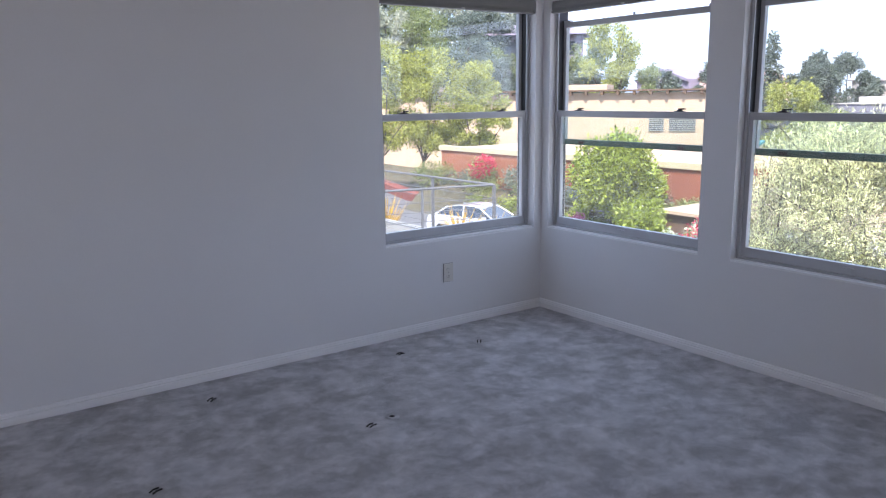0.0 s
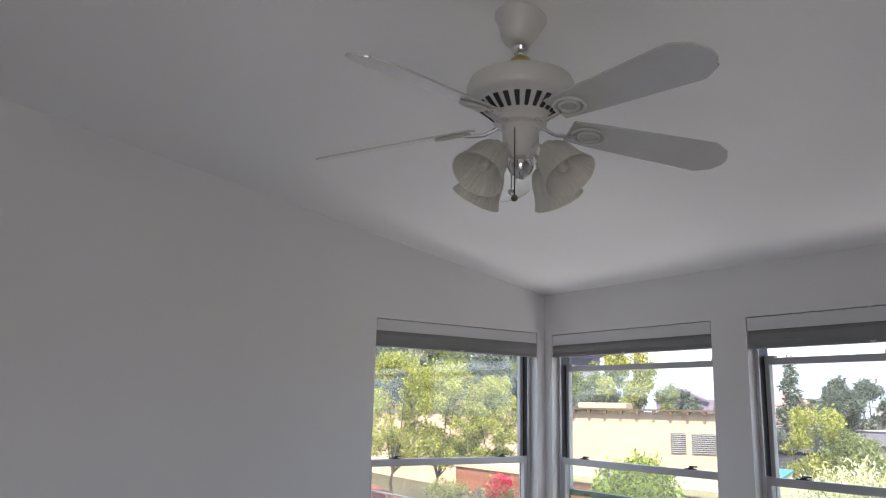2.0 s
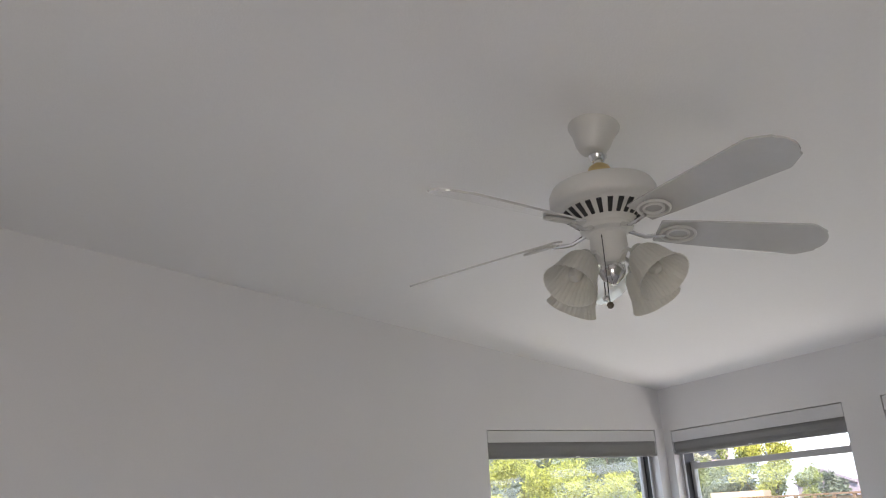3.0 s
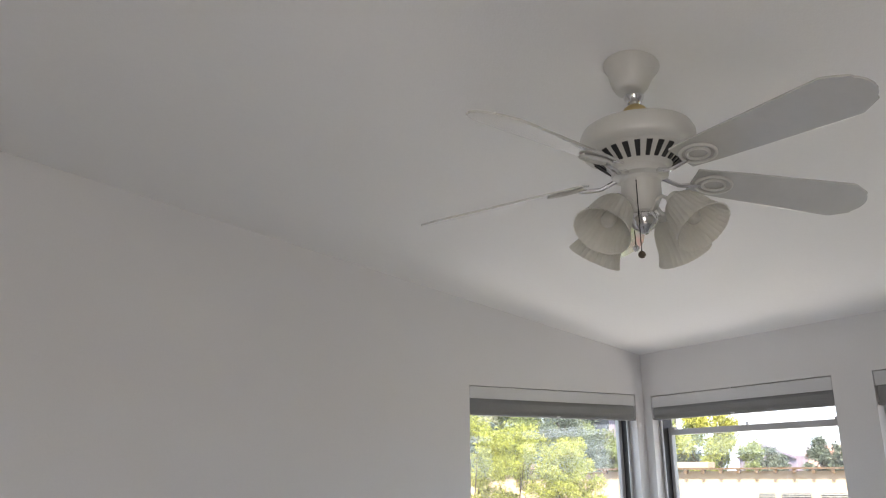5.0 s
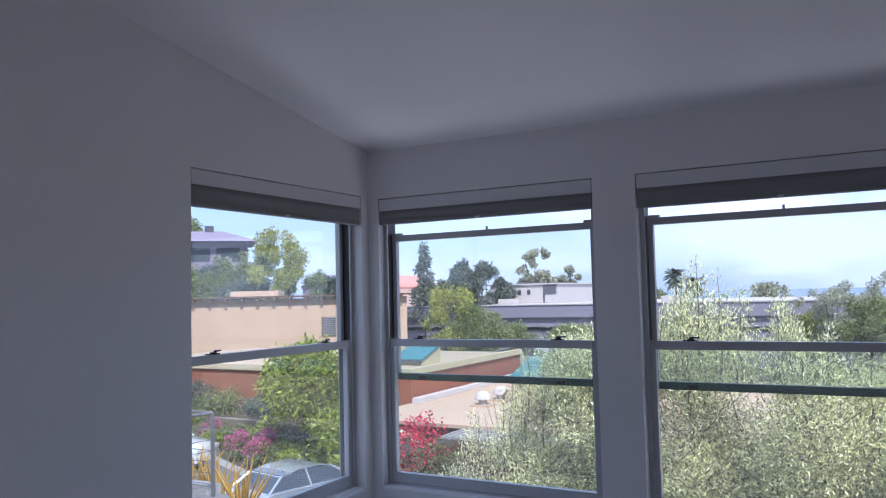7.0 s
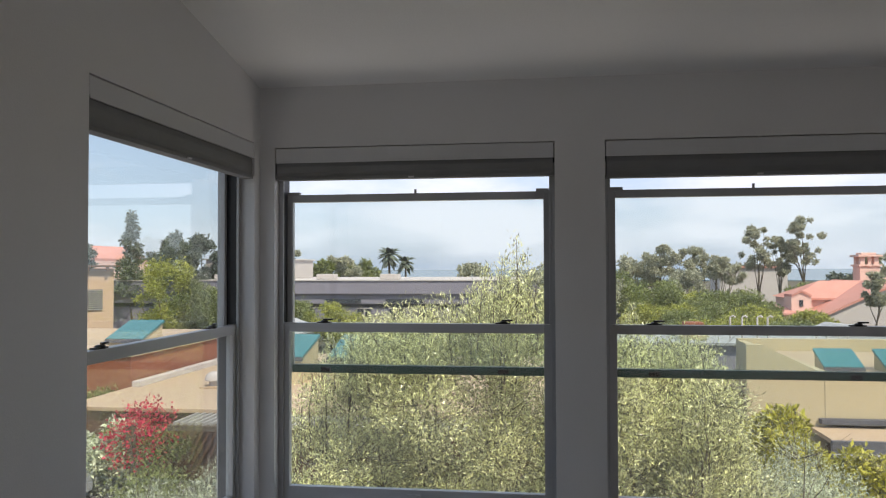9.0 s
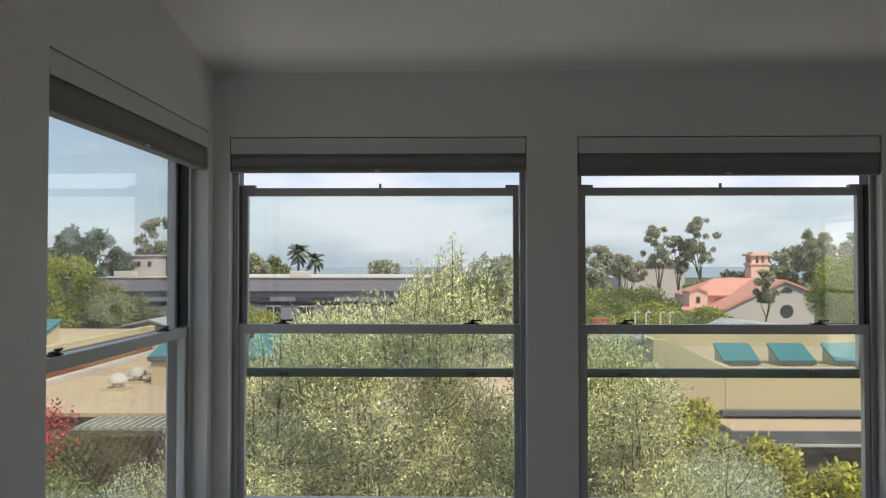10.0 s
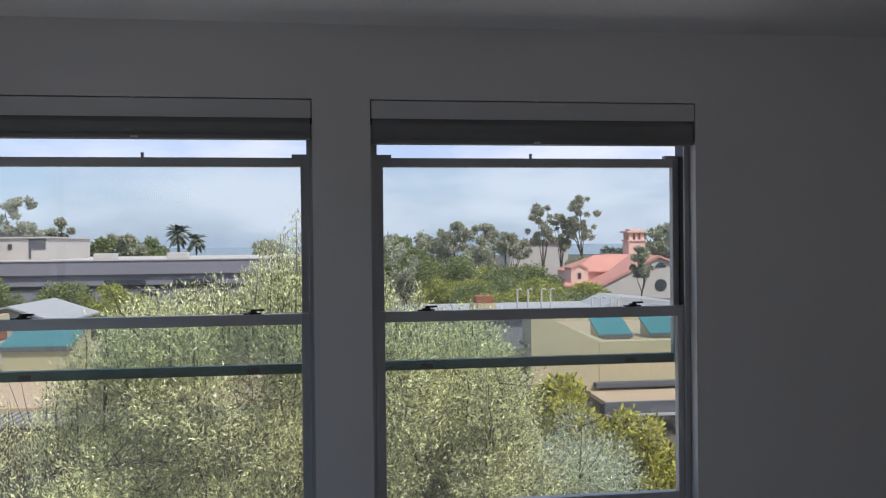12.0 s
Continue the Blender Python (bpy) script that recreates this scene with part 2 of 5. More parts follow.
M_YELSTEM = leaf_material("yellow_stem", (0.60, 0.36, 0.04), 0.3, 0.3)


# ---- mesh helpers ----
def add_box(bm, lo, hi):
    vs = [bm.verts.new((x, y, z)) for x in (lo[0], hi[0]) for y in (lo[1], hi[1]) for z in (lo[2], hi[2])]
    for f in ((0, 1, 3, 2), (4, 6, 7, 5), (0, 4, 5, 1), (2, 3, 7, 6), (0, 2, 6, 4), (1, 5, 7, 3)):
        bm.faces.new([vs[i] for i in f])
    return vs


def add_prism(bm, pts, axis_from, axis_to):
    """Extrudes a closed outline: pts in the plane, from one map to the other (functions of a pair)."""
    a, b = [bm.verts.new(axis_from(p)) for p in pts], [bm.verts.new(axis_to(p)) for p in pts]
    bm.faces.new(a[::-1])
    bm.faces.new(b)
    for i in range(len(pts)):
        j = (i + 1) % len(pts)
        bm.faces.new((a[i], a[j], b[j], b[i]))


def add_lathe(bm, profile, steps=24, flute=0.0, flutes=0, m=None):
    """A turned shape from (radius, height) pairs."""
    rings = []
    for r, z in profile:
        ring = []
        for i in range(steps):
            a = 2 * math.pi * i / steps
            q = r * (1 + flute * math.cos(a * flutes)) if flutes else r
            v = Vector((q * math.cos(a), q * math.sin(a), z))
            ring.append(bm.verts.new(m @ v if m else v))
        rings.append(ring)
    for p, q in zip(rings, rings[1:]):
        for i in range(steps):
            j = (i + 1) % steps
            bm.faces.new((p[i], p[j], q[j], q[i]))
    return rings


def add_tube(bm, pts, radius, sides=8, cap=True):
    pts = [Vector(p) for p in pts]
    rings = []
    radii = radius if isinstance(radius, (list, tuple)) else [radius] * len(pts)
    for k, p in enumerate(pts):
        d = (pts[min(k + 1, len(pts) - 1)] - pts[max(k - 1, 0)]).normalized()
        u = d.orthogonal().normalized() if k == 0 else (prev - d * prev.dot(d)).normalized()
        prev = u
        w = d.cross(u)
        rings.append([bm.verts.new(p + (u * math.cos(2 * math.pi * i / sides) + w * math.sin(2 * math.pi * i / sides)) * radii[k]) for i in range(sides)])
    for p, q in zip(rings, rings[1:]):
        for i in range(sides):
            j = (i + 1) % sides
            bm.faces.new((p[i], p[j], q[j], q[i]))
    if cap:
        bm.faces.new(rings[0][::-1])
        bm.faces.new(rings[-1])


def mesh_from(name, bm, material_, smooth=False, bevel=0.0):
    bmesh.ops.recalc_face_normals(bm, faces=bm.faces[:])
    if bevel:
        bmesh.ops.bevel(bm, geom=bm.edges[:], offset=bevel, segments=2, profile=0.7, affect="EDGES", clamp_overlap=True)
    me = bpy.data.meshes.new(name)
    bm.to_mesh(me)
    bm.free()
    me.materials.append(material_)
    if smooth:
        me.shade_smooth()
        me.set_sharp_from_angle(angle=radians(40))
    return me


def part(name, bm, material_, parent=None, label="", smooth=False, bevel=0.0, m=None):
    ob = new(name, mesh_from(name, bm, material_, smooth, bevel))
    if parent:
        ob.parent = parent
    if m:
        ob.matrix_basis = m
    if label:
        ob["label"] = label
    return ob


def boxes(name, material_, parent, *pairs, label="", bevel=0.0, m=None):
    bm = bmesh.new()
    for lo, hi in pairs:
        add_box(bm, lo, hi)
    return part(name, bm, material_, parent, label, bevel=bevel, m=m)


def thing(name, at, label, category, group="", kind="", turn=0.0):
    ob = new(name)
    ob.matrix_basis = pose(*at, 0, 0, turn)
    ob.empty_display_size = 0.1
    return tagged(ob, label, category, group, kind)


# ---- room ----
HEAD, HEAD_A, SILL = 2.170, 2.185, 0.580
CEIL0, SLOPE = 2.440, 0.176
WALL_T = 0.16
X_BACK, Y_BACK, X_RIDGE = -5.6, -4.9, -4.6
OPEN_A = (-1.290, -0.067)
OPEN_B = (0.067, 1.303)
OPEN_C = (1.513, 2.758)


def ceil_z(x):
    return CEIL0 + SLOPE * min(-x, -X_RIDGE) - SLOPE * max(0.0, -x + X_RIDGE)


bm = bmesh.new()
for u0, u1, z0, z1 in ((0.0, OPEN_B[0], 0, CEIL0), (OPEN_B[0], OPEN_B[1], 0, SILL), (OPEN_B[0], OPEN_B[1], HEAD, CEIL0), (OPEN_B[1], OPEN_C[0], 0, CEIL0),
                       (OPEN_C[0], OPEN_C[1], 0, SILL), (OPEN_C[0], OPEN_C[1], HEAD, CEIL0), (OPEN_C[1], -Y_BACK, 0, CEIL0)):
    add_box(bm, (0, -u1, z0), (WALL_T, -u0, z1))
bmesh.ops.remove_doubles(bm, verts=bm.verts[:], dist=1e-5)
tagged(part("wall_east", bm, M_WALL), "painted light grey wall with two windows", "wall", kind="structure")

bm = bmesh.new()


def wall_piece(bm, x0, x1, y0, y1, z0, z1=None):
    """A wall piece; without z1 its top follows the ceiling."""
    xs = [x0, x1] if not (x0 < X_RIDGE < x1) else [x0, X_RIDGE, x1]
    top = [(x, z1 if z1 is not None else ceil_z(x)) for x in xs]
    pts = [(x0, z0)] + top + [(x1, z0)]
    add_prism(bm, pts, lambda p: (p[0], y0, p[1]), lambda p: (p[0], y1, p[1]))


wall_piece(bm, X_BACK, OPEN_A[0], 0, WALL_T, 0)
wall_piece(bm, OPEN_A[0], OPEN_A[1], 0, WALL_T, 0, SILL)
wall_piece(bm, OPEN_A[0], OPEN_A[1], 0, WALL_T, HEAD_A)
wall_piece(bm, OPEN_A[1], 0.0, 0, WALL_T, 0)
add_box(bm, (0.0, 0.0, 0), (WALL_T, WALL_T, CEIL0))
tagged(part("wall_north", bm, M_WALL), "painted light grey wall with one added window near the corner", "wall", kind="structure")
bm = bmesh.new()
# the opening is added in this unseen wall to brighten the room
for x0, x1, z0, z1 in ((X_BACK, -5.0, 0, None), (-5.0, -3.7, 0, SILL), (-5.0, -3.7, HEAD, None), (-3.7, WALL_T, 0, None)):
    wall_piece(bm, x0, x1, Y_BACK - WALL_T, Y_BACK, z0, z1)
tagged(part("wall_south", bm, M_WALL), "painted light grey wall with one added window", "wall", kind="structure")
tagged(boxes("wall_west", M_WALL, None, ((X_BACK - WALL_T, Y_BACK - WALL_T, 0), (X_BACK, WALL_T, ceil_z(X_BACK)))), "plain painted grey wall", "wall", kind="structure")

bm = bmesh.new()
outline = [(WALL_T + 0.3, ceil_z(-WALL_T - 0.3) - 2 * SLOPE * (WALL_T + 0.3)), (X_RIDGE, ceil_z(X_RIDGE)), (X_BACK - 0.3, ceil_z(X_BACK - 0.3))]
outline = outline + [(x, z + 0.18) for x, z in outline[::-1]]
add_prism(bm, outline, lambda p: (p[0], Y_BACK - 0.3, p[1]), lambda p: (p[0], WALL_T + 0.3, p[1]))
tagged(part("ceiling", bm, M_CEIL), "smooth white sloped ceiling", "ceiling", kind="structure")


# carpet: a gently uneven sheet
def carpet_floor():
    nx, ny = 200, 180
    xs, ys = np.linspace(X_BACK, 0, nx), np.linspace(Y_BACK, 0, ny)
    verts = [(x, y, 0.0035 * noise.noise(Vector((x * 7, y * 7, 0))) + 0.0025 * noise.noise(Vector((x * 23, y * 23, 4))) - 0.002) for x in xs for y in ys]
    faces = [(i * ny + j, (i + 1) * ny + j, (i + 1) * ny + j + 1, i * ny + j + 1) for i in range(nx - 1) for j in range(ny - 1)]
    me = bpy.data.meshes.new("floor")
    me.from_pydata(verts, [], faces)
    me.materials.append(M_CARPET)
    me.shade_smooth()
    return new("floor", me)


tagged(carpet_floor(), "grey cut-pile carpet with footprints and brushed patches", "carpet", kind="structure")
tagged(boxes("subfloor", M_CONCRETE, None, ((X_BACK - WALL_T, Y_BACK - WALL_T, -0.3), (WALL_T, WALL_T, -0.012))), "", "", kind="structure")


def baseboard(name, p, q, inward):
    """A moulded board along the foot of a wall from p to q."""
    p, q, n = Vector(p), Vector(q), Vector(inward)
    prof = [(0, 0), (0.014, 0), (0.014, 0.034), (0.010, 0.038), (0.012, 0.044), (0.008, 0.050), (0.006, 0.058), (0, 0.062)]
    bm = bmesh.new()
    add_prism(bm, prof, lambda s: p + n * s[0] + Vector((0, 0, s[1])), lambda s: q + n * s[0] + Vector((0, 0, s[1])))
    tagged(part(name, bm, M_TRIM), "white painted moulded baseboard", "baseboard", kind="structure")


baseboard("baseboard_1", (X_BACK, -0.001, 0), (-0.015, -0.001, 0), (0, -1, 0))
baseboard("baseboard_2", (-0.001, 0, 0), (-0.001, Y_BACK, 0), (-1, 0, 0))
baseboard("baseboard_3", (X_BACK, Y_BACK + 0.001, 0), (0, Y_BACK + 0.001, 0), (0, 1, 0))
baseboard("baseboard_4", (X_BACK + 0.001, Y_BACK + 0.015, 0), (X_BACK + 0.001, -0.015, 0), (1, 0, 0))


# two dark bars on the pile; ring marks get a dark centre
def carpet_mark(x, y, turn, ring=False):
    root = thing("dark_carpet_mark", (x, y, 0.001), "small dark mark on the grey carpet", "carpet dent", "carpet dents")
    root.matrix_basis = pose(x, y, 0.001, 0, 0, turn)
    bm = bmesh.new()
    if ring:
        add_lathe(bm, [(0.012, 0.0015), (0.020, 0.006), (0.030, 0.006), (0.036, 0.0)], 18)
        part("pile_ring", bm, M_CARPET, root, smooth=True)
        bm = bmesh.new()
        add_lathe(bm, [(0.0, 0.002), (0.012, 0.003), (0.016, 0.001)], 14)
        part("dark_centre", bm, M_CARPETMARK, root)
    else:
        for dy in (-0.010, 0.010):
            bm = bmesh.new()
            add_tube(bm, [(-0.022, dy, 0.002), (0.0, dy + 0.003, 0.004), (0.022, dy, 0.002)], 0.0035, 6)
            part("dark_bar", bm, M_CARPETMARK, root)


for x, y, turn, ring in ((-2.035, -1.048, 20, False), (-1.905, -1.020, 0, True), (-2.518, -0.288, 35, False), (-3.013, -1.061, 25, False), (-1.380, -0.280, 10, False), (-0.865, -0.381, 50, False)):
    carpet_mark(x, y, turn, ring)


# ---- windows: u along the wall to the right, v outwards ----
def window_unit(name, m, u0, u1, lowered, label, head=HEAD):
    root = tagged(new(name), label, "window", kind="structure")
    root.matrix_basis = m
    zt, J = head, 0.016
    parts = []
    bm = bmesh.new()
    for lo, hi in (((u0, 0.055, SILL), (u0 + J, 0.150, zt)), ((u1 - J, 0.055, SILL), (u1, 0.150, zt)),
                   ((u0 + J, 0.055, zt - 0.02), (u1 - J, 0.150, zt)), ((u0 + J, 0.050, SILL), (u1 - J, 0.165, SILL + 0.022))):
        add_box(bm, lo, hi)
    part("window_frame", bm, M_SASH, root, bevel=0.002)
    boxes("track", M_TRACK, root, ((u0 + J, 0.101, SILL + 0.022), (u0 + J + 0.004, 0.142, zt - 0.02)), ((u1 - J - 0.004, 0.101, SILL + 0.022), (u1 - J, 0.142, zt - 0.02)))
    boxes("inner_track", M_TRACK, root, ((u0 + J, 0.062, 1.392), (u0 + J + 0.006, 0.100, zt - 0.02)), ((u1 - J - 0.006, 0.062, 1.392), (u1 - J, 0.100, zt - 0.02)))
    boxes("stop", M_SASH, root, ((u0 + J, 0.050, SILL + 0.022), (u0 + J + 0.008, 0.060, zt - 0.02)), ((u1 - J - 0.008, 0.050, SILL + 0.022), (u1 - J, 0.060, zt - 0.02)))
    boxes("window_sill", M_TRIM, root, ((u0 + 0.002, 0.001, SILL - 0.001), (u1 - 0.002, 0.054, SILL + 0.012)), bevel=0.003)
    a, b = u0 + J + 0.003, u1 - J - 0.003
    # lower sash
    z0, z1, s = SILL + 0.023, 1.388, 0.030
    bm = bmesh.new()
    for lo, hi in (((a, 0.062, z0), (a + s, 0.094, z1)), ((b - s, 0.062, z0), (b, 0.094, z1)), ((a + s, 0.062, z0), (b - s, 0.094, z0 + 0.055)), ((a + s, 0.060, z1 - 0.040), (b - s, 0.094, z1))):
        add_box(bm, lo, hi)
    low = part("lower_sash", bm, M_SASH, root, bevel=0.0025)
    g = boxes("pane", M_GLASS, root, ((a + s - 0.003, 0.076, z0 + 0.05), (b - s + 0.003, 0.080, z1 - 0.036)))
    g.visible_shadow = False
    # upper sash
    top = 1.968 if lowered else head - 0.050
    bot = 1.160 if lowered else 1.345
    bm = bmesh.new()
    for lo, hi in (((a + 0.005, 0.103, bot), (a + s, 0.134, top)), ((b - s, 0.103, bot), (b - 0.005, 0.134, top)), ((a + s, 0.103, top - 0.034), (b - s, 0.134, top))):
        add_box(bm, lo, hi)
    part("upper_sash", bm, M_SASH, root, bevel=0.0025)
    rail = boxes("upper_sash_bottom_rail", M_RAILGREEN if lowered else M_SASH, root, ((a + s, 0.103, bot), (b - s, 0.134, bot + 0.036)), bevel=0.002)
    if lowered:
        rail["label"] = "bottom rail coloured dark green for the glass before it"
    g = boxes("pane", M_GLASS, root, ((a + s - 0.003, 0.116, bot + 0.032), (b - s + 0.003, 0.120, top - 0.030)))
    g.visible_shadow = False
    # locks and keepers
    for u in (u0 + 0.207, u1 - 0.226):
        bm = bmesh.new()
        add_lathe(bm, [(0.0, 0.0), (0.017, 0.0), (0.017, 0.008), (0.011, 0.012), (0.0, 0.012)], 16, m=pose(u, 0.078, z1))
        add_box(bm, (u - 0.034, 0.068, z1), (u + 0.030, 0.092, z1 + 0.005))
        add_prism(bm, [(u - 0.006, 0.070), (u + 0.010, 0.066), (u + 0.040, 0.074), (u + 0.042, 0.080), (u + 0.008, 0.084)], lambda p: (p[0], p[1], z1 + 0.012), lambda p: (p[0], p[1], z1 + 0.019))
        part("sash_lock", bm, M_LOCK, root, "black cam lock")
        if lowered:
            boxes("keeper", M_LOCK, root, ((u - 0.024, 0.097, bot + 0.006), (u + 0.022, 0.103, bot + 0.026)), label="black lock keeper")
    mid = (u0 + u1) / 2
    boxes("sash_lift", M_SASH, root, ((mid - 0.030, 0.050, z0 + 0.030), (mid + 0.030, 0.062, z0 + 0.037)), ((mid - 0.010, 0.046, z0 + 0.026), (mid + 0.010, 0.052, z0 + 0.041)), bevel=0.001)
    if lowered:
        boxes("pull_pin", M_SASH, root, ((mid - 0.005, 0.106, top), (mid + 0.005, 0.116, top + 0.018)), bevel=0.001)
        for u in (a + 0.006, b - 0.062):
            boxes("tilt_latch", M_SASH, root, ((u, 0.101, top - 0.004), (u + 0.056, 0.130, top + 0.012)), bevel=0.002)
    return root


def roller_shade(m, u0, u1, drop):
    root = thing("window_shade", (0, 0, 0), "raised grey fabric shade under a pale valance, in the window head", "window shade", "window shades")
    root.matrix_basis = m
    a, b = u0 + 0.004, u1 - 0.004
    z0 = 2.170 - drop
    boxes("valance", M_VALANCE, root, ((a, 0.002, 2.106), (b, 0.048, 2.166)), bevel=0.003)
    # added dark board: stops light leaking and paints the valance gaps' shade
    boxes("added_gap_shade", M_TRACK, root, ((a - 0.003, 0.049, 2.085), (b + 0.003, 0.053, 2.1695)))
    boxes("valance_lip", M_VALANCE, root, ((a, -0.001, 2.100), (b, 0.002, 2.110)), bevel=0.0012)
    bm = bmesh.new()
    n = 1
    for i in range(n):
        z = z0 + 0.014 + (2.102 - z0 - 0.014) * i / n
        h = (2.102 - z0 - 0.014) / n
        pts = [(0.012, z), (0.007, z + h * 0.3), (0.007, z + h * 0.7), (0.011, z + h), (0.043, z + h), (0.048, z + h * 0.5), (0.043, z)]
        add_prism(bm, pts, lambda p: (a + 0.003, p[0], p[1]), lambda p: (b - 0.003, p[0], p[1]))
    part("fabric", bm, M_SHADE, root)
    boxes("bottom_rail", M_SHADE, root, ((a, 0.004, z0), (b, 0.049, z0 + 0.014)), bevel=0.002)
    mid = (a + b) / 2
    boxes("clip", M_VALANCE, root, ((mid - 0.012, -0.003, z0 + 0.002), (mid + 0.012, 0.004, z0 + 0.008)), bevel=0.001)
    boxes("clip", M_TRIM, root, ((mid - 0.006, -0.001, 2.1662), (mid + 0.006, 0.010, 2.1697)))


FACE_B = Matrix(((0, 1, 0, 0), (-1, 0, 0, 0), (0, 0, 1, 0), (0, 0, 0, 1)))
window_unit("window_1", Matrix.Translation((0, 0.012, 0)), *OPEN_A, False, "closed white double-hung window beside the room corner", HEAD_A)
window_unit("window_2", FACE_B, *OPEN_B, True, "white double-hung window with its upper sash let down a little, beside the room corner")
window_unit("window_3", FACE_B, *OPEN_C, True, "white double-hung window with its upper sash let down a little, beside a plain stretch of wall")
# unseen window added to the south wall for fill light
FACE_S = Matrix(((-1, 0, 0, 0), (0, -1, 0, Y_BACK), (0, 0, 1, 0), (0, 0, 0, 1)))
window_unit("added_south_window", FACE_S, 3.7, 5.0, False, "added unseen double-hung window that lets in fill light")
roller_shade(Matrix.Translation((0, 0, HEAD_A - HEAD)), *OPEN_A, 0.160)
roller_shade(FACE_B, *OPEN_B, 0.145)
roller_shade(FACE_B, *OPEN_C, 0.160)


# ---- outlets ----
def outlet(x, z):
    root = thing("wall_outlet", (x, 0, z), "white duplex power outlet on the grey wall", "power outlet", "power outlets")
    boxes("cover_plate", M_PLATE, root, ((-0.037, -0.006, -0.060), (0.037, -0.001, 0.060)), bevel=0.002)
    # dark rim behind the plate paints its shadow outline on the wall
    boxes("shadow_rim", M_DARK, root, ((-0.0385, -0.002, -0.0615), (0.0385, -0.0003, 0.0615)))
    for dz in (-0.024, 0.024):
        bm = bmesh.new()
        pts = [(0.017 * math.cos(a), 0.0145 * math.sin(a)) for a in [2 * math.pi * i / 16 for i in range(16)]]
        add_prism(bm, pts, lambda p: (p[0], -0.006, p[1] + dz), lambda p: (p[0], -0.0085, p[1] + dz))
        sock = part("socket", bm, M_PLATE, root)
        boxes("slot", M_DARK, sock, ((-0.0075, -0.0092, dz - 0.001), (-0.0055, -0.0084, dz + 0.008)), ((0.0055, -0.0092, dz - 0.001), (0.0075, -0.0084, dz + 0.007)), ((-0.002, -0.0092, dz - 0.010), (0.002, -0.0084, dz - 0.006)))
    bm = bmesh.new()
    add_lathe(bm, [(0.0, -0.0), (0.003, 0.0), (0.003, 0.0015), (0.0, 0.0015)], 10, m=pose(0, -0.006, 0, 90))
    part("screw", bm, M_STEEL, root)


outlet(-0.819, 0.365)
outlet(-3.434, 0.348)


# ---- ceiling fan ----
def ceiling_fan(x, y):
    root = thing("ceiling_fan", (x, y, -0.045), "white five-blade ceiling fan with four ribbed glass lamp shades", "ceiling fan")
    zc = ceil_z(x) + 0.045
    bm = bmesh.new()
    tilt = pose(0, 0, zc) @ pose(0, 0, 0, 0, math.degrees(math.atan(SLOPE)), 0)
    add_lathe(bm, [(0.0, -0.088), (0.030, -0.088), (0.040, -0.082), (0.051, -0.064), (0.064, -0.026), (0.077, -0.004), (0.077, 0.004), (0.0, 0.004)], 32, m=tilt)
    part("canopy", bm, M_FAN, root, smooth=True)
    bm = bmesh.new()
    add_lathe(bm, [(0.0, -0.115), (0.018, -0.114), (0.026, -0.104), (0.028, -0.096)], 24, m=pose(0, 0, zc))
    part("hanger_ball", bm, M_CHROME, root, smooth=True)
    bm = bmesh.new()
    add_tube(bm, [(0, 0, zc - 0.08), (0, 0, 2.67)], 0.0115, 12)
    part("downrod", bm, M_FAN, root, smooth=True)
    bm = bmesh.new()
    add_lathe(bm, [(0.0, 2.738), (0.018, 2.736), (0.030, 2.726), (0.042, 2.700), (0.042, 2.668)], 24)
    part("yoke_cover", bm, M_BRASS, root, "brass collar", smooth=True)
    bm = bmesh.new()
    add_lathe(bm, [(0.0, 2.672), (0.070, 2.671), (0.122, 2.667), (0.146, 2.657), (0.154, 2.640), (0.155, 2.608), (0.147, 2.596), (0.128, 2.590)], 48)
    part("motor_housing", bm, M_FAN, root, smooth=True)
    bm = bmesh.new()
    add_lathe(bm, [(0.128, 2.590), (0.080, 2.550), (0.074, 2.540), (0.0, 2.540)], 48)
    part("vent_ring", bm, M_FAN, root, smooth=True)
    for i in range(24):
        bm = bmesh.new()
        a = 2 * math.pi * i / 24
        r = pose(0, 0, 0, 0, 0, math.degrees(a))
        c = [(0.088, 2.5535, -0.005), (0.122, 2.5830, -0.0075), (0.122, 2.5830, 0.0075), (0.088, 2.5535, 0.005)]
        lower = [bm.verts.new(r @ Vector((p[0] + 0.0012, p[2], p[1] - 0.0016))) for p in c]
        upper = [bm.verts.new(r @ Vector((p[0] - 0.003, p[2], p[1] + 0.004))) for p in c]
        bm.faces.new(lower)
        bm.faces.new(upper[::-1])
        for k in range(4):
            bm.faces.new((lower[k], upper[k], upper[(k + 1) % 4], lower[(k + 1) % 4]))
        part("vent_slot", bm, M_DARK, root)
    bm = bmesh.new()
    add_lathe(bm, [(0.0, 2.541), (0.074, 2.541), (0.076, 2.532), (0.074, 2.524), (0.056, 2.518), (0.052, 2.510), (0.0, 2.510)], 36)
    part("flywheel", bm, M_FAN, root, "grooved band under the motor", smooth=True)
    bm = bmesh.new()
    add_lathe(bm, [(0.0, 2.512), (0.052, 2.511), (0.053, 2.466), (0.048, 2.456), (0.040, 2.438), (0.030, 2.430), (0.0, 2.430)], 32)
    part("switch_housing", bm, M_FAN, root, smooth=True)
    bm = bmesh.new()
    add_lathe(bm, [(0.0, 2.431), (0.022, 2.430), (0.036, 2.417), (0.038, 2.402), (0.030, 2.384), (0.014, 2.372), (0.010, 2.366), (0.0, 2.364)], 28)
    part("light_hub", bm, M_CHROME, root, "polished hub of the lamp kit", smooth=True)
    for a in BLADES:
        r = pose(0, 0, 0, 0, 0, a)
        droop = r @ pose(0.150, 0, 2.526, -19, 4.2, 0)
        bm = bmesh.new()
        L, t = 0.500, 0.0028
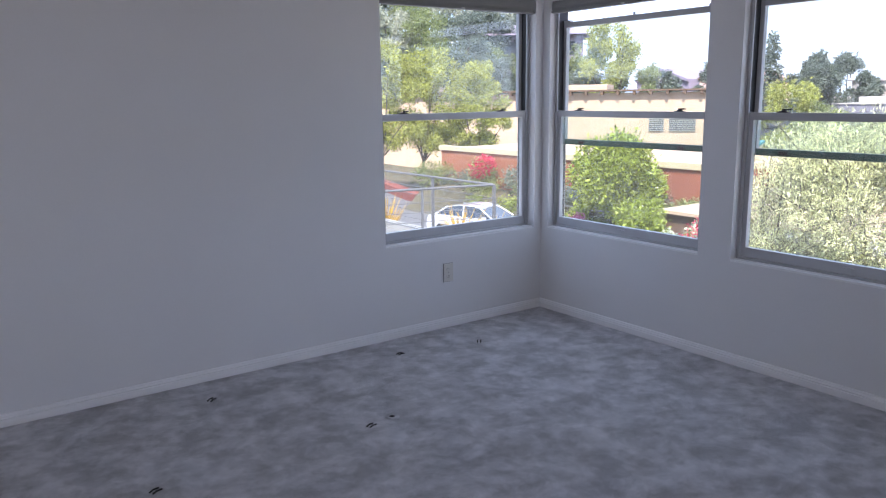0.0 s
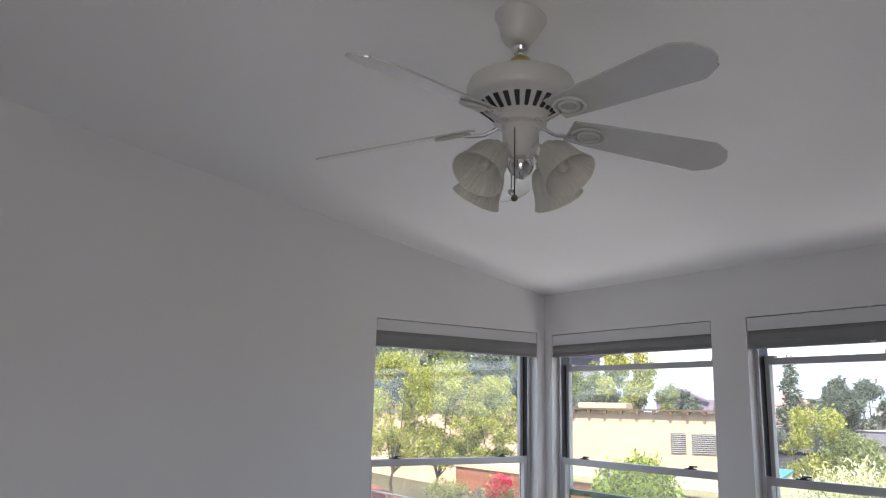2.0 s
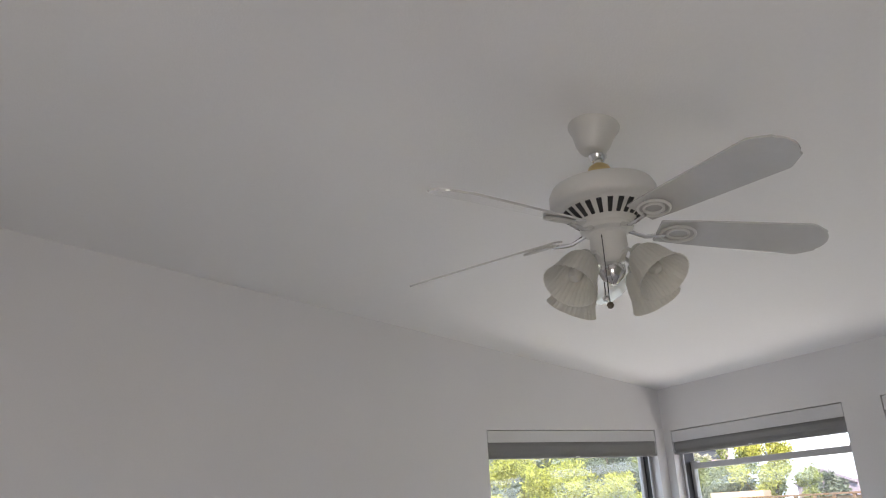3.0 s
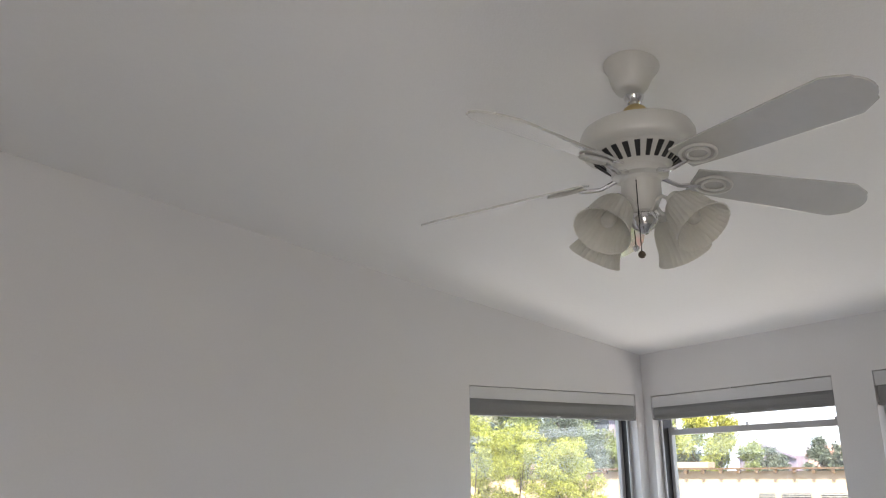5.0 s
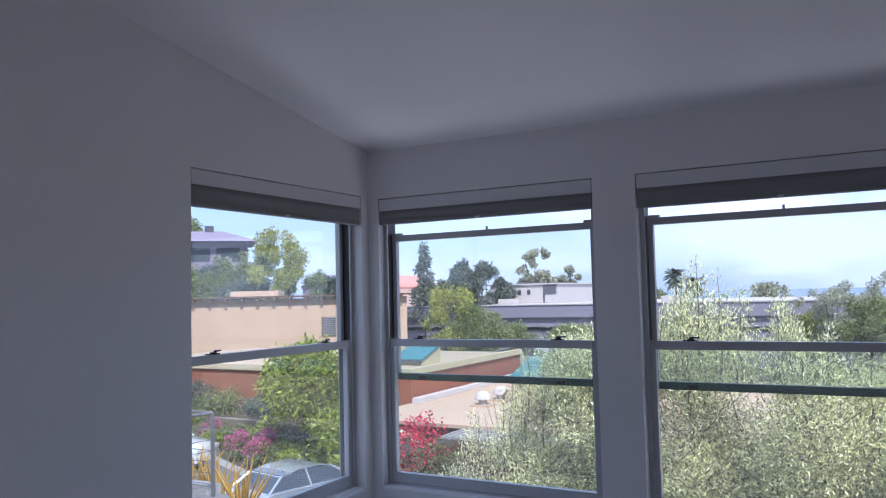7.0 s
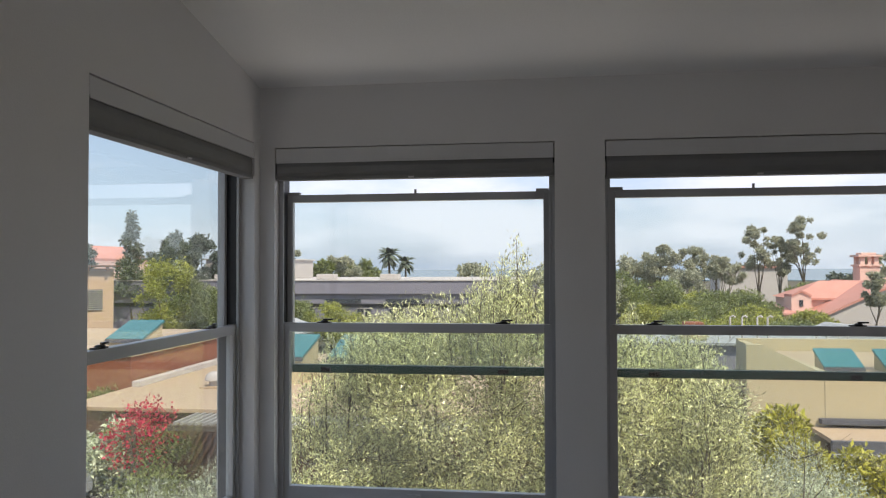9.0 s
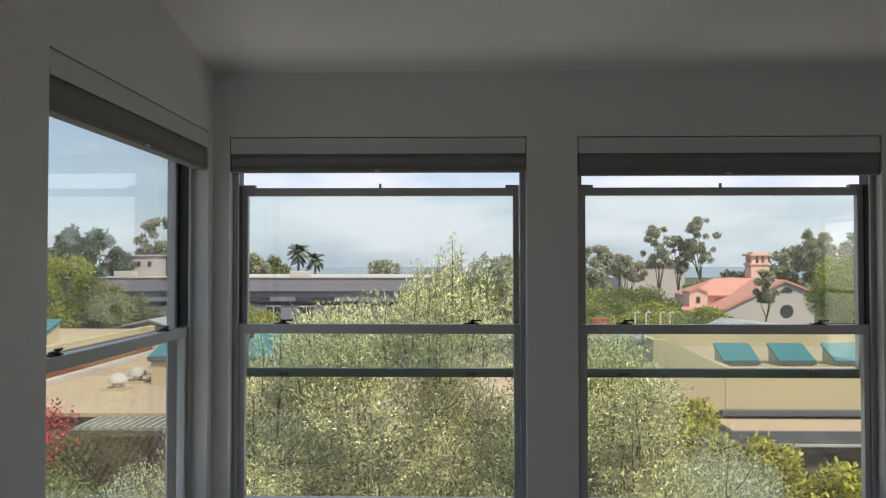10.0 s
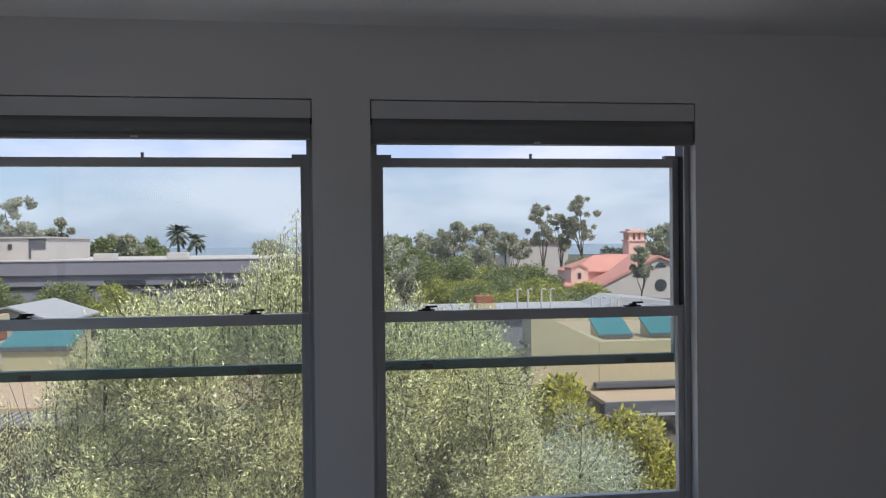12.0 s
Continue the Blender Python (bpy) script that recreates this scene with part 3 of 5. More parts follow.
        half = [(0.0, 0.044), (0.10, 0.052), (0.30, 0.062), (0.440, 0.069), (0.450, 0.067), (0.496, 0.044), (0.497, 0.036), (0.504, 0.030), (0.512, 0.016), (0.515, 0.0)]
        pts = half + [(px, -py) for px, py in half[::-1][1:]]
        add_prism(bm, pts, lambda p: (p[0], p[1], -t), lambda p: (p[0], p[1], t))
        part("blade", bm, M_BLADE, root, "glossy white scalloped blade", bevel=0.0012, m=droop)
        bm = bmesh.new()
        add_tube(bm, [(0.062, 0, 2.527), (0.085, 0, 2.517), (0.110, 0, 2.508), (0.140, 0, 2.510), (0.170, 0, 2.512)], [0.007, 0.006, 0.006, 0.007, 0.005], 8)
        iron = part("blade_iron", bm, M_CHROME, root, "curled chrome-white blade arm", smooth=True, m=r)
        for off, rad in ((0.0, 0.034), (0.0, 0.021)):
            bm = bmesh.new()
            ring = [(0.060 + rad * 1.5 * math.cos(w), rad * math.sin(w), -0.008) for w in [2 * math.pi * i / 24 for i in range(25)]]
            add_tube(bm, ring, 0.0042, 6, cap=False)
            part("scroll", bm, M_FAN, iron, smooth=True, m=r.inverted() @ droop)
    for k in range(4):
        a = LAMPS + 90 * k
        r = pose(0, 0, 0, 0, 0, a)
        bm = bmesh.new()
        add_tube(bm, [(0.020, 0, 2.417), (0.040, 0, 2.446), (0.062, 0, 2.454), (0.080, 0, 2.442), (0.100, 0, 2.430)], 0.0055, 8)
        arm = part("lamp_arm", bm, M_FAN, root, smooth=True, m=r)
        lamp = r @ pose(0.100, 0, 2.434, 0, -38, 0)
        bm = bmesh.new()
        add_lathe(bm, [(0.0, 0.012), (0.020, 0.010), (0.024, -0.004), (0.024, -0.018), (0.0, -0.018)], 20)
        part("socket_cup", bm, M_FAN, root, smooth=True, m=lamp)
        bm = bmesh.new()
        prof = [(0.026, -0.006), (0.038, -0.014), (0.049, -0.032), (0.056, -0.058), (0.061, -0.086), (0.070, -0.110), (0.076, -0.121)]
        add_lathe(bm, prof + [(q - 0.0025, z) for q, z in prof[::-1]], 96, 0.018, 32)
        part("shade", bm, M_SHADEGLASS, root, "ribbed frosted glass bell shade", smooth=True, m=lamp)
        bm = bmesh.new()
        add_lathe(bm, [(0.0, -0.096), (0.012, -0.092), (0.019, -0.078), (0.019, -0.066), (0.012, -0.046), (0.012, -0.018)], 18)
        part("bulb", bm, M_SHADEGLASS, root, "unlit frosted bulb", smooth=True, m=lamp)
    for px, py, z0, z, mat in ((-0.046, -0.030, 2.500, 2.302, M_DARK), (-0.020, 0.016, 2.378, 2.335, M_CHROME)):
        bm = bmesh.new()
        add_tube(bm, [(px, py, z0), (px, py, z)], 0.0014, 5)
        chain = part("pull_chain", bm, M_DARK, root)
        bm = bmesh.new()
        add_lathe(bm, [(0.0, 0.010), (0.006, 0.008), (0.0105, 0.0), (0.006, -0.008), (0.0, -0.010)], 14, m=pose(px, py, z - 0.006))
        part("chain_knob", bm, M_BARK if mat is M_DARK else M_CHROME, chain, smooth=True)


BLADES = (-20, 52, 124, 196, 268)
LAMPS = 9.0
ceiling_fan(-2.125, -2.258)


# ---- outdoors: ground, street, terrace ----
G = -4.8


def ground_z(x, y):
    rise = max(0.0, min(1.0, (y - 34 - 0.25 * x) / 70.0))
    return G - 0.9 * max(0.0, min(1.0, (x - 40) / 60)) + 9.0 * rise * rise * (3 - 2 * rise) * max(0.0, min(1.0, 1.6 - x / 120))


def ground_sheet():
    xs = np.concatenate([-np.geomspace(2500, 45, 12), np.linspace(-40, 160, 51), np.geomspace(170, 3000, 14)])
    ys = np.concatenate([-np.geomspace(3000, 110, 14), np.linspace(-100, 160, 66), np.geomspace(170, 3000, 14)])
    verts = [(x, y, ground_z(x, y) - 0.10 + 0.05 * noise.noise(Vector((x * 0.4, y * 0.4, 1)))) for x in xs for y in ys]
    ny = len(ys)
    faces = [(i * ny + j, (i + 1) * ny + j, (i + 1) * ny + j + 1, i * ny + j + 1) for i in range(len(xs) - 1) for j in range(ny - 1)]
    me = bpy.data.meshes.new("ground")
    me.from_pydata(verts, [], faces)
    me.materials.append(M_SOIL)
    me.shade_smooth()
    return new("ground", me)


tagged(ground_sheet(), "planted garden ground reaching to the horizon", "ground", kind="structure")
tagged(boxes("water", M_WATER, None, ((420, -2600, -6.4), (2900, 900, -5.2))), "hazy blue sea on the horizon", "sea", kind="structure")


def slab(name, pts, z0, z1, mat, label, category, kind="structure"):
    bm = bmesh.new()
    add_prism(bm, pts, lambda p: (p[0], p[1], z0), lambda p: (p[0], p[1], z1))
    return tagged(part(name, bm, mat), label, category, kind=kind)


slab("road", [(7.5, 4), (15.6, 8.0), (17.2, 19.0), (22.0, 27.0), (30.0, 34.0), (28.0, 38.0), (20.5, 32.0), (26.0, 50.0), (30.0, 62.0), (6, 62), (-2, 36), (3, 20), (6.5, 12)], G - 0.3, G + 0.45, M_ASPHALT, "sunlit grey asphalt driveway", "road")
slab("kerb", [(15.6, 8.0), (15.9, 8.0), (17.5, 18.9), (22.2, 26.7), (30.2, 33.7), (30.0, 34.0), (22.0, 27.0), (17.2, 19.0)], G - 0.3, G + 0.60, M_CONCRETE, "pale concrete kerb", "kerb")
slab("kerb", [(20.0, 31.5), (20.8, 31.8), (26.3, 50.0), (25.5, 50.2)], G - 0.3, G + 0.95, M_CURB, "low red-brown retaining kerb", "kerb")
slab("pavement", [(15.95, 8.2), (16.8, 8.4), (18.2, 18.6), (17.55, 18.8)], G - 0.3, G + 0.58, M_CONCRETE, "pale concrete path beside the garden", "path")


# raised terrace with rails
DZ = -0.98
P0, P1, P2 = Vector((4.10, 5.45)), Vector((-1.9, 6.85)), Vector((4.05, 12.2))
terrace = slab("terrace", [(-8, 0.4), (0.9, 0.4), (3.0, 4.0), (4.25, 5.30), (4.22, 12.4), (-8, 12.4)], DZ - 0.35, DZ - 0.03, M_DECK, "raised concrete terrace with square pavers", "terrace")
slab("terrace_wall", [(-7.8, 0.6), (0.8, 0.6), (2.8, 4.1), (4.05, 5.4), (4.0, 12.2), (-7.8, 12.2)], G - 0.3, DZ - 0.35, M_CREAM, "plain rendered wall under the terrace", "terrace wall")
slab("terrace_kerb", [(4.12, 5.60), (4.30, 5.50), (4.27, 12.4), (4.09, 12.4)], DZ - 0.04, DZ + 0.10, M_CONCRETE, "pale kerb along the terrace", "kerb")


def rail_line(p, q, n, name="railing"):
    p, q = Vector((*p, DZ)), Vector((*q, DZ))
    d = (q - p)
    root = thing(name, tuple(p), "grey steel railing with thin horizontal bars along the terrace edge", "railing", "terrace railings")
    side = Vector((-d.y, d.x, 0)).normalized() * 0.025
    for i in range(n + 1):
        c = d * (i / n)
        bm = bmesh.new()
        add_box(bm, (-0.03, -0.012, -0.02), (0.03, 0.012, 1.08))
        part("post", bm, M_STEEL, root, bevel=0.002, m=Matrix.Translation(c) @ pose(0, 0, 0, 0, 0, math.degrees(math.atan2(d.y, d.x)) + 90))
    bm = bmesh.new()
    add_tube(bm, [Vector((0, 0, 1.09)), d + Vector((0, 0, 1.09))], 0.019, 8)
    part("top_rail", bm, M_STEEL, root)
    for k in range(6):
        bm = bmesh.new()
        z = 0.13 + k * 0.15
        add_tube(bm, [Vector((0, 0, z)), d + Vector((0, 0, z))], 0.006, 6)
        part("bar", bm, M_STEEL, root)


rail_line(P0, P1, 5)
rail_line(P0, P2, 4)
paver_mesh = None
for i in range(9):
    for j in range(7):
        px, py = 2.60 - i * 0.92 - 0.25 * j, 6.55 + j * 0.92
        if paver_mesh is None:
            bm = bmesh.new()
            add_box(bm, (0, 0, 0), (0.88, 0.88, 0.045))
            paver_mesh = mesh_from("paver", bm, M_CONCRETE, bevel=0.006)
        p = new("paver", paver_mesh)
        p.parent, p.matrix_basis = terrace, Matrix.Translation((px, py, DZ - 0.028))


# ---- plants ----
def leaf_cloud(name, mat, centres, radii, n, size, parent=None, seed=1, aspect=0.4, shell=0.5, up=0.0, label="", weights=None):
    """Many small leaves scattered in clumps: each leaf a creased diamond of two triangles."""
    rng = np.random.default_rng(seed)
    centres, radii = np.asarray(centres, float), np.asarray(radii, float)
    if radii.ndim == 1:
        radii = np.repeat(radii[:, None], 3, 1)
    w = np.prod(radii, 1) ** 0.7 if weights is None else np.asarray(weights, float)
    idx = rng.choice(len(centres), n, p=w / w.sum())
    d = rng.normal(size=(n, 3))
    d /= np.linalg.norm(d, axis=1)[:, None]
    rad = (shell + (1 - shell) * rng.random(n)) ** 0.6 * (1 + 0.16 * rng.normal(size=n))
    pos = centres[idx] + d * rad[:, None] * radii[idx]
    along = rng.normal(size=(n, 3)) + d * 0.8 + np.array([0, 0, up])
    along /= np.linalg.norm(along, axis=1)[:, None]
    side = np.cross(along, rng.normal(size=(n, 3)))
    side /= np.linalg.norm(side, axis=1)[:, None] + 1e-9
    nor = np.cross(along, side)
    L = size * (0.6 + 0.8 * rng.random(n))[:, None]
    v = np.stack([pos, pos + along * L * 0.5 + side * L * aspect * 0.5 + nor * L * 0.06, pos + along * L, pos + along * L * 0.5 - side * L * aspect * 0.5 + nor * L * 0.06], 1).reshape(-1, 3)
    base = (np.arange(n) * 4)[:, None]
    tris = np.concatenate([base + [0, 1, 2], base + [0, 2, 3]], 1).reshape(-1, 3)
    me = bpy.data.meshes.new(name)
    me.from_pydata(v, [], tris)
    me.materials.append(mat)
    ob = new(name, me)
    if parent:
        ob.parent = parent
    if label:
        ob["label"] = label
    return ob


def trunk_mesh(root, base, tips, r0, sides=7, name="trunk", mat=None):
    bm = bmesh.new()
    rng = random.Random(len(tips) + int(r0 * 1000))
    base = Vector(base)
    fork = base + (Vector(tips[0]) - base) * 0.35
    fork.x, fork.y = base.x * 0.8 + fork.x * 0.2, base.y * 0.8 + fork.y * 0.2
    mid = (base + fork) / 2 + Vector((rng.uniform(-1, 1), rng.uniform(-1, 1), 0)) * r0
    add_tube(bm, [base, mid, fork], [r0, r0 * 0.8, r0 * 0.66], sides)
    for t in tips:
        t = Vector(t)
        m1 = fork.lerp(t, 0.45) + Vector((rng.uniform(-1, 1), rng.uniform(-1, 1), rng.uniform(0, 1))) * r0 * 1.5
        add_tube(bm, [fork - Vector((0, 0, r0 * 0.3)), m1, t], [r0 * 0.5, r0 * 0.3, r0 * 0.1], 6)
    part(name, bm, mat or M_BARK, root, smooth=True)


def tree(x, y, z0, height, width, crown_low, mat, n, size, seed, label, category="tree", group="", clumps=14, aspect=0.45, trunk_r=None, shell=0.5, flat=1.0, lump=1.0):
    """Trunk with limbs, and a crown of clumps with gaps between them."""
    rng = random.Random(seed)
    root = thing("tree", (x, y, z0), label, category, group)
    c, r = [], []
    top, low = height, crown_low
    for i in range(clumps):
        a, q = rng.uniform(0, 2 * math.pi), math.sqrt(rng.random())
        h = rng.random()
        bulge = math.sin(math.pi * (0.12 + 0.80 * h)) ** 0.7
        rr = width / 2 * rng.uniform(0.22, 0.42) * lump
        c.append((math.cos(a) * q * (width / 2 - rr) * bulge, math.sin(a) * q * (width / 2 - rr) * bulge, low + rr * flat + (top - low - 2 * rr * flat) * h))
        r.append((rr, rr, rr * flat))
    trunk_mesh(root, (0, 0, -0.1), c[: min(7, clumps)], trunk_r or height * 0.022)
    leaf_cloud("crown", mat, c, r, n, size, root, seed, aspect, shell)
    return root


def shrub(x, y, z0, w, h, mat, n, size, seed, label, clumps=6, name="shrub", category="shrub", group="", aspect=0.5):
    rng = random.Random(seed)
    root = thing(name, (x, y, z0), label, category, group)
    c = [(rng.uniform(-0.3, 0.3) * w, rng.uniform(-0.3, 0.3) * w, h * rng.uniform(0.35, 0.62)) for _ in range(clumps)]
    r = [(w * rng.uniform(0.24, 0.34), w * rng.uniform(0.24, 0.34), h * rng.uniform(0.30, 0.40)) for _ in range(clumps)]
    bm = bmesh.new()
    for t in c[:4]:
        add_tube(bm, [(0, 0, -0.05), (t[0] * 0.5, t[1] * 0.5, t[2] * 0.6), t], [0.03 * w, 0.02 * w, 0.008 * w], 5)
    part("stems", bm, M_BARK, root)
    leaf_cloud("foliage", mat, c, r, n, size, root, seed, aspect, 0.55)
    return root


def palm(x, y, z0, height, spread, seed, label):
    rng = random.Random(seed)
    root = thing("palm_tree", (x, y, z0), label, "palm tree")
    bm = bmesh.new()
    add_tube(bm, [(0, 0, -0.2), (0.1 * spread, 0, height * 0.5), (0, 0, height)], [spread * 0.10, spread * 0.08, spread * 0.09], 9)
    part("trunk", bm, M_BARK, root, smooth=True)
    bm = bmesh.new()
    for i in range(46):
        a, e = rng.uniform(0, 2 * math.pi), rng.uniform(-0.9, 1.3)
        r = spread * rng.uniform(0.8, 1.05)
        prev = None
        for k in range(6):
            s = k / 5
            out = r * s * math.cos(e * (1 - 0.4 * s))
            z = height + r * s * math.sin(e) - r * 0.45 * s * s
            c = Vector((math.cos(a) * out, math.sin(a) * out, z))
            wd = spread * 0.17 * math.sin(math.pi * (0.08 + 0.9 * s)) ** 0.6
            side = Vector((-math.sin(a), math.cos(a), 0)) * wd
            cur = (bm.verts.new(c + side - Vector((0, 0, wd * 0.5))), bm.verts.new(c), bm.verts.new(c - side - Vector((0, 0, wd * 0.5))))
            if prev:
                bm.faces.new((prev[0], prev[1], cur[1], cur[0]))
                bm.faces.new((prev[1], prev[2], cur[2], cur[1]))
            prev = cur
    part("fronds", bm, M_DARKLEAF, root)


# the olive hedge close to the windows
def olive(x, y, z0, blobs, leaders, n, seed, mat, label, size=0.044):
    root = thing("olive_tree", (x, y, z0), label, "olive tree", "olive trees by the windows")
    c = [(bx - x, by - y, bz - z0) for bx, by, bz, _ in blobs]
    r = [(q, q, q * 1.05) for *_, q in blobs]
    trunk_mesh(root, (0, 0, -0.1), c[:8], 0.085)
    leaf_cloud("crown", mat, c, r, n, size, root, seed, 0.22, 0.25, 0.5)
    rng = random.Random(seed)
    bm = bmesh.new()
    cc, rr = [], []
    for lx, ly, lz, h in leaders:
        bend = rng.uniform(-0.12, 0.12)
        p = [Vector((lx - x + bend * s * s, ly - y + rng.uniform(-0.02, 0.02), lz - z0 + h * s)) for s in (0, 0.25, 0.5, 0.75, 1)]
        add_tube(bm, p, [0.011, 0.009, 0.006, 0.004, 0.002], 5)
        for k in range(12):
            s = (k + 0.5) / 12
            q = p[0].lerp(p[-1], s)
            w = 0.22 * (1 - s) + 0.06
            cc.append(tuple(q + Vector((rng.uniform(-w, w) * 0.5 + bend * s * s, rng.uniform(-w, w) * 0.5, 0.02))))
            rr.append((w, w, 0.10))
    for k in range(150):
        b = rng.choice(c)
        d = Vector((rng.gauss(0, 1), rng.gauss(0, 1), abs(rng.gauss(0, 1)))).normalized()
        q = Vector(b)
        add_tube(bm, [q, q + d * 0.35, q + d * 0.6 + Vector((0, 0, 0.1))], [0.006, 0.004, 0.002], 4, cap=False)
    part("shoots", bm, M_BARK, root)["kind"] = "stuff"
    leaf_cloud("shoot_leaves", mat, cc, rr, max(400, len(cc) * 60), size, root, seed + 5, 0.22, 0.1, 1.6)
    return root


def olive_blobs(x0, x1, y0, y1, zt, zb, k, seed):
    rng = random.Random(seed)
    out = []
    for _ in range(k):
        y = rng.uniform(y0, y1)
        s = 1 - abs(2 * (y - y0) / (y1 - y0) - 1)
        z = zb + (zt - zb) * rng.random() ** 0.8 * (0.55 + 0.45 * min(1, s * 2))
        out.append((rng.uniform(x0, x1), y, z, rng.uniform(0.26, 0.46)))
    return out


olive(4.9, -0.3, G, olive_blobs(3.9, 5.4, -1.6, 1.0, 1.05, -2.4, 90, 3), [(4.2, -0.97, 0.8, 1.15), (4.1, -0.75, 0.7, 0.8), (4.4, -0.3, 0.7, 0.65), (4.5, -0.05, 0.6, 0.6), (4.6, 0.25, 0.6, 0.55), (4.3, 0.9, 0.3, 0.65), (4.5, -1.3, 0.7, 0.95), (4.6, 0.6, 0.5, 0.6), (4.2, -1.15, 0.8, 0.7), (4.3, -0.5, 0.7, 0.7), (4.1, 0.1, 0.6, 0.5)], 165000, 11, M_OLIVE, "dense olive tree with upright shoots, close outside the windows")
olive(5.2, -2.5, G, olive_blobs(4.0, 5.8, -3.2, -1.4, 0.70, -2.6, 76, 5), [(4.3, -1.65, 0.6, 0.85), (4.6, -2.0, 0.4, 0.7), (4.8, -2.4, 0.3, 0.6), (4.3, -1.85, 0.5, 0.5), (4.6, -2.9, 0.1, 0.5)], 145000, 12, M_OLIVE, "dense olive tree with pale dry twigs, close outside the windows")
olive(5.0, 1.6, G, olive_blobs(4.2, 5.8, 0.8, 2.3, -0.35, -2.8, 36, 7), [(4.6, 1.65, -0.5, 0.75), (4.5, 1.3, -0.4, 0.9), (4.8, 2.0, -0.8, 0.7)], 26000, 13, M_OLIVE, "thin brownish olive tree with bare twigs near the room corner")
olive(5.3, -3.8, G, olive_blobs(4.4, 6.0, -4.5, -2.9, -0.55, -3.0, 44, 9), [(4.9, -3.9, -1.0, 0.5), (5.3, -3.3, -0.7, 0.4), (5.0, -4.3, -1.4, 0.9)], 60000, 14, M_SILVERLEAF, "silvery olive tree with sunlit pale leaves")
olive(6.6, 3.6, G, olive_blobs(5.8, 7.4, 2.6, 4.4, -1.4, -3.6, 34, 21), [(6.4, 3.4, -1.6, 0.5), (6.8, 4.2, -1.9, 0.5)], 40000, 15, M_SILVERLEAF, "silvery olive shrub below the room corner")


def crest(y):
    """Height of the olives' upper twigs along the row."""
    return float(np.interp(y, (-4.2, -3.2, -2.8, -2.2, -1.7, -1.3, -0.97, -0.5, 0.1, 0.7, 1.3), (-0.9, 0.0, 0.45, 1.1, 1.5, 1.55, 1.9, 1.45, 1.2, 1.0, 0.4)))


for s_, y0, y1, n_ in ((81, -1.4, 1.2, 44), (82, -3.2, -1.5, 26)):
    rng = random.Random(s_)
    tips = []
    for _ in range(n_):
        y = rng.uniform(y0, y1)
        h = rng.uniform(0.5, 1.1)
        tips.append((rng.uniform(4.0, 5.2), y, crest(y) * rng.uniform(0.75, 1.02) - h + 0.05, h))
    ym = (y0 + y1) / 2
    olive(5.3, ym, G, olive_blobs(4.3, 5.8, y0, y1, crest(ym) - 0.7, -2.4, 30, s_), tips, 34000, s_, M_OLIVE, "tall olive tree with many upright leafy shoots behind the windows")

# garden in front of the red wall
slab("garden_bed", [(15.3, 14.5), (18.0, 12.4), (19.7, 16.0), (19.7, 21.5), (18.3, 21.4), (15.3, 15.2)], G - 0.3, G + 0.72, M_SOIL, "planted raised garden bed", "garden bed")
slab("garden_kerb", [(14.9, 14.3), (18.0, 12.0), (18.0, 12.39), (15.28, 14.5), (15.28, 15.2), (18.28, 21.4), (18.0, 21.7), (14.9, 15.3)], G - 0.3, G + 0.86, M_CONCRETE, "pale low garden wall", "kerb")
slab("garden_wall", [(19.72, 13.6), (19.95, 13.6), (19.95, 21.5), (19.72, 21.5)], G - 0.3, -3.15, M_CONCRETE, "pale low wall at the back of the garden bed", "garden wall")
for k, (x, y, w) in enumerate(((17.5, 15.2, 1.5), (17.8, 19.6, 1.2), (18.8, 18.9, 1.3), (17.3, 13.6, 1.2), (18.9, 16.7, 1.2), (16.2, 14.4, 1.0))):
    shrub(x, y, G + 0.68, w, 0.95, M_BRIGHTLEAF if k % 2 else M_MIDLEAF, 1900, 0.085, 780 + k, "low rounded clipped green shrub in the garden bed", group="rounded garden shrubs")
bm = bmesh.new()
add_prism(bm, [(17.6, G - 0.2), (20.79, G - 0.2), (20.79, -3.0), (19.6, -3.2)], lambda p: (p[0], 12.7, p[1]), lambda p: (p[0] + 0.01, 30.0, p[1]))
tagged(part("planted_bank", bm, M_SOIL), "planted earth bank below the red wall", "garden bank", kind="structure")
for k in range(9):
    shrub(20.2 + 0.1 * (k % 2), 13.6 + k * 1.95, -3.2, 2.3, 1.0 + 0.25 * (k % 3), M_DARKLEAF if k % 2 else M_MIDLEAF, 1800, 0.12, 700 + k, "dark green hedge shrub along the foot of the red wall", group="hedge shrubs by the red wall")
tree(18.1, 15.2, G, 5.0, 4.3, 1.7, M_BRIGHTLEAF, 30000, 0.16, 31, "large round broadleaf tree with bright green leaves before the red wall", clumps=26)
tree(16.5, 12.3, G, 2.9, 3.4, 0.3, M_BRIGHTLEAF, 14000, 0.14, 36, "round green garden shrub hiding the corner of the brown lower wall", "shrub", clumps=20, lump=0.8)
tree(16.2, 10.7, G, 2.4, 2.8, 0.2, M_SILVERLEAF, 12000, 0.13, 37, "pale silvery garden shrub before the brown lower wall", "shrub", clumps=18, lump=0.8)
tree(11.6, -5.3, G, 4.0, 2.6, 0.2, M_YELBUSH, 14000, 0.13, 32, "yellow-green broadleaf shrub in front of the cream building", "shrub", clumps=22, lump=0.8)
tree(12.4, -6.9, G, 3.1, 2.8, 0.2, M_YELBUSH, 12000, 0.13, 33, "yellow-green broadleaf shrub in front of the cream building", "shrub", clumps=20, lump=0.8)
tree(13.4, -9.0, G, 2.2, 2.6, 0.2, M_YELBUSH, 8000, 0.13, 34, "yellow-green broadleaf shrub in front of the cream building", "shrub", clumps=16, lump=0.8)
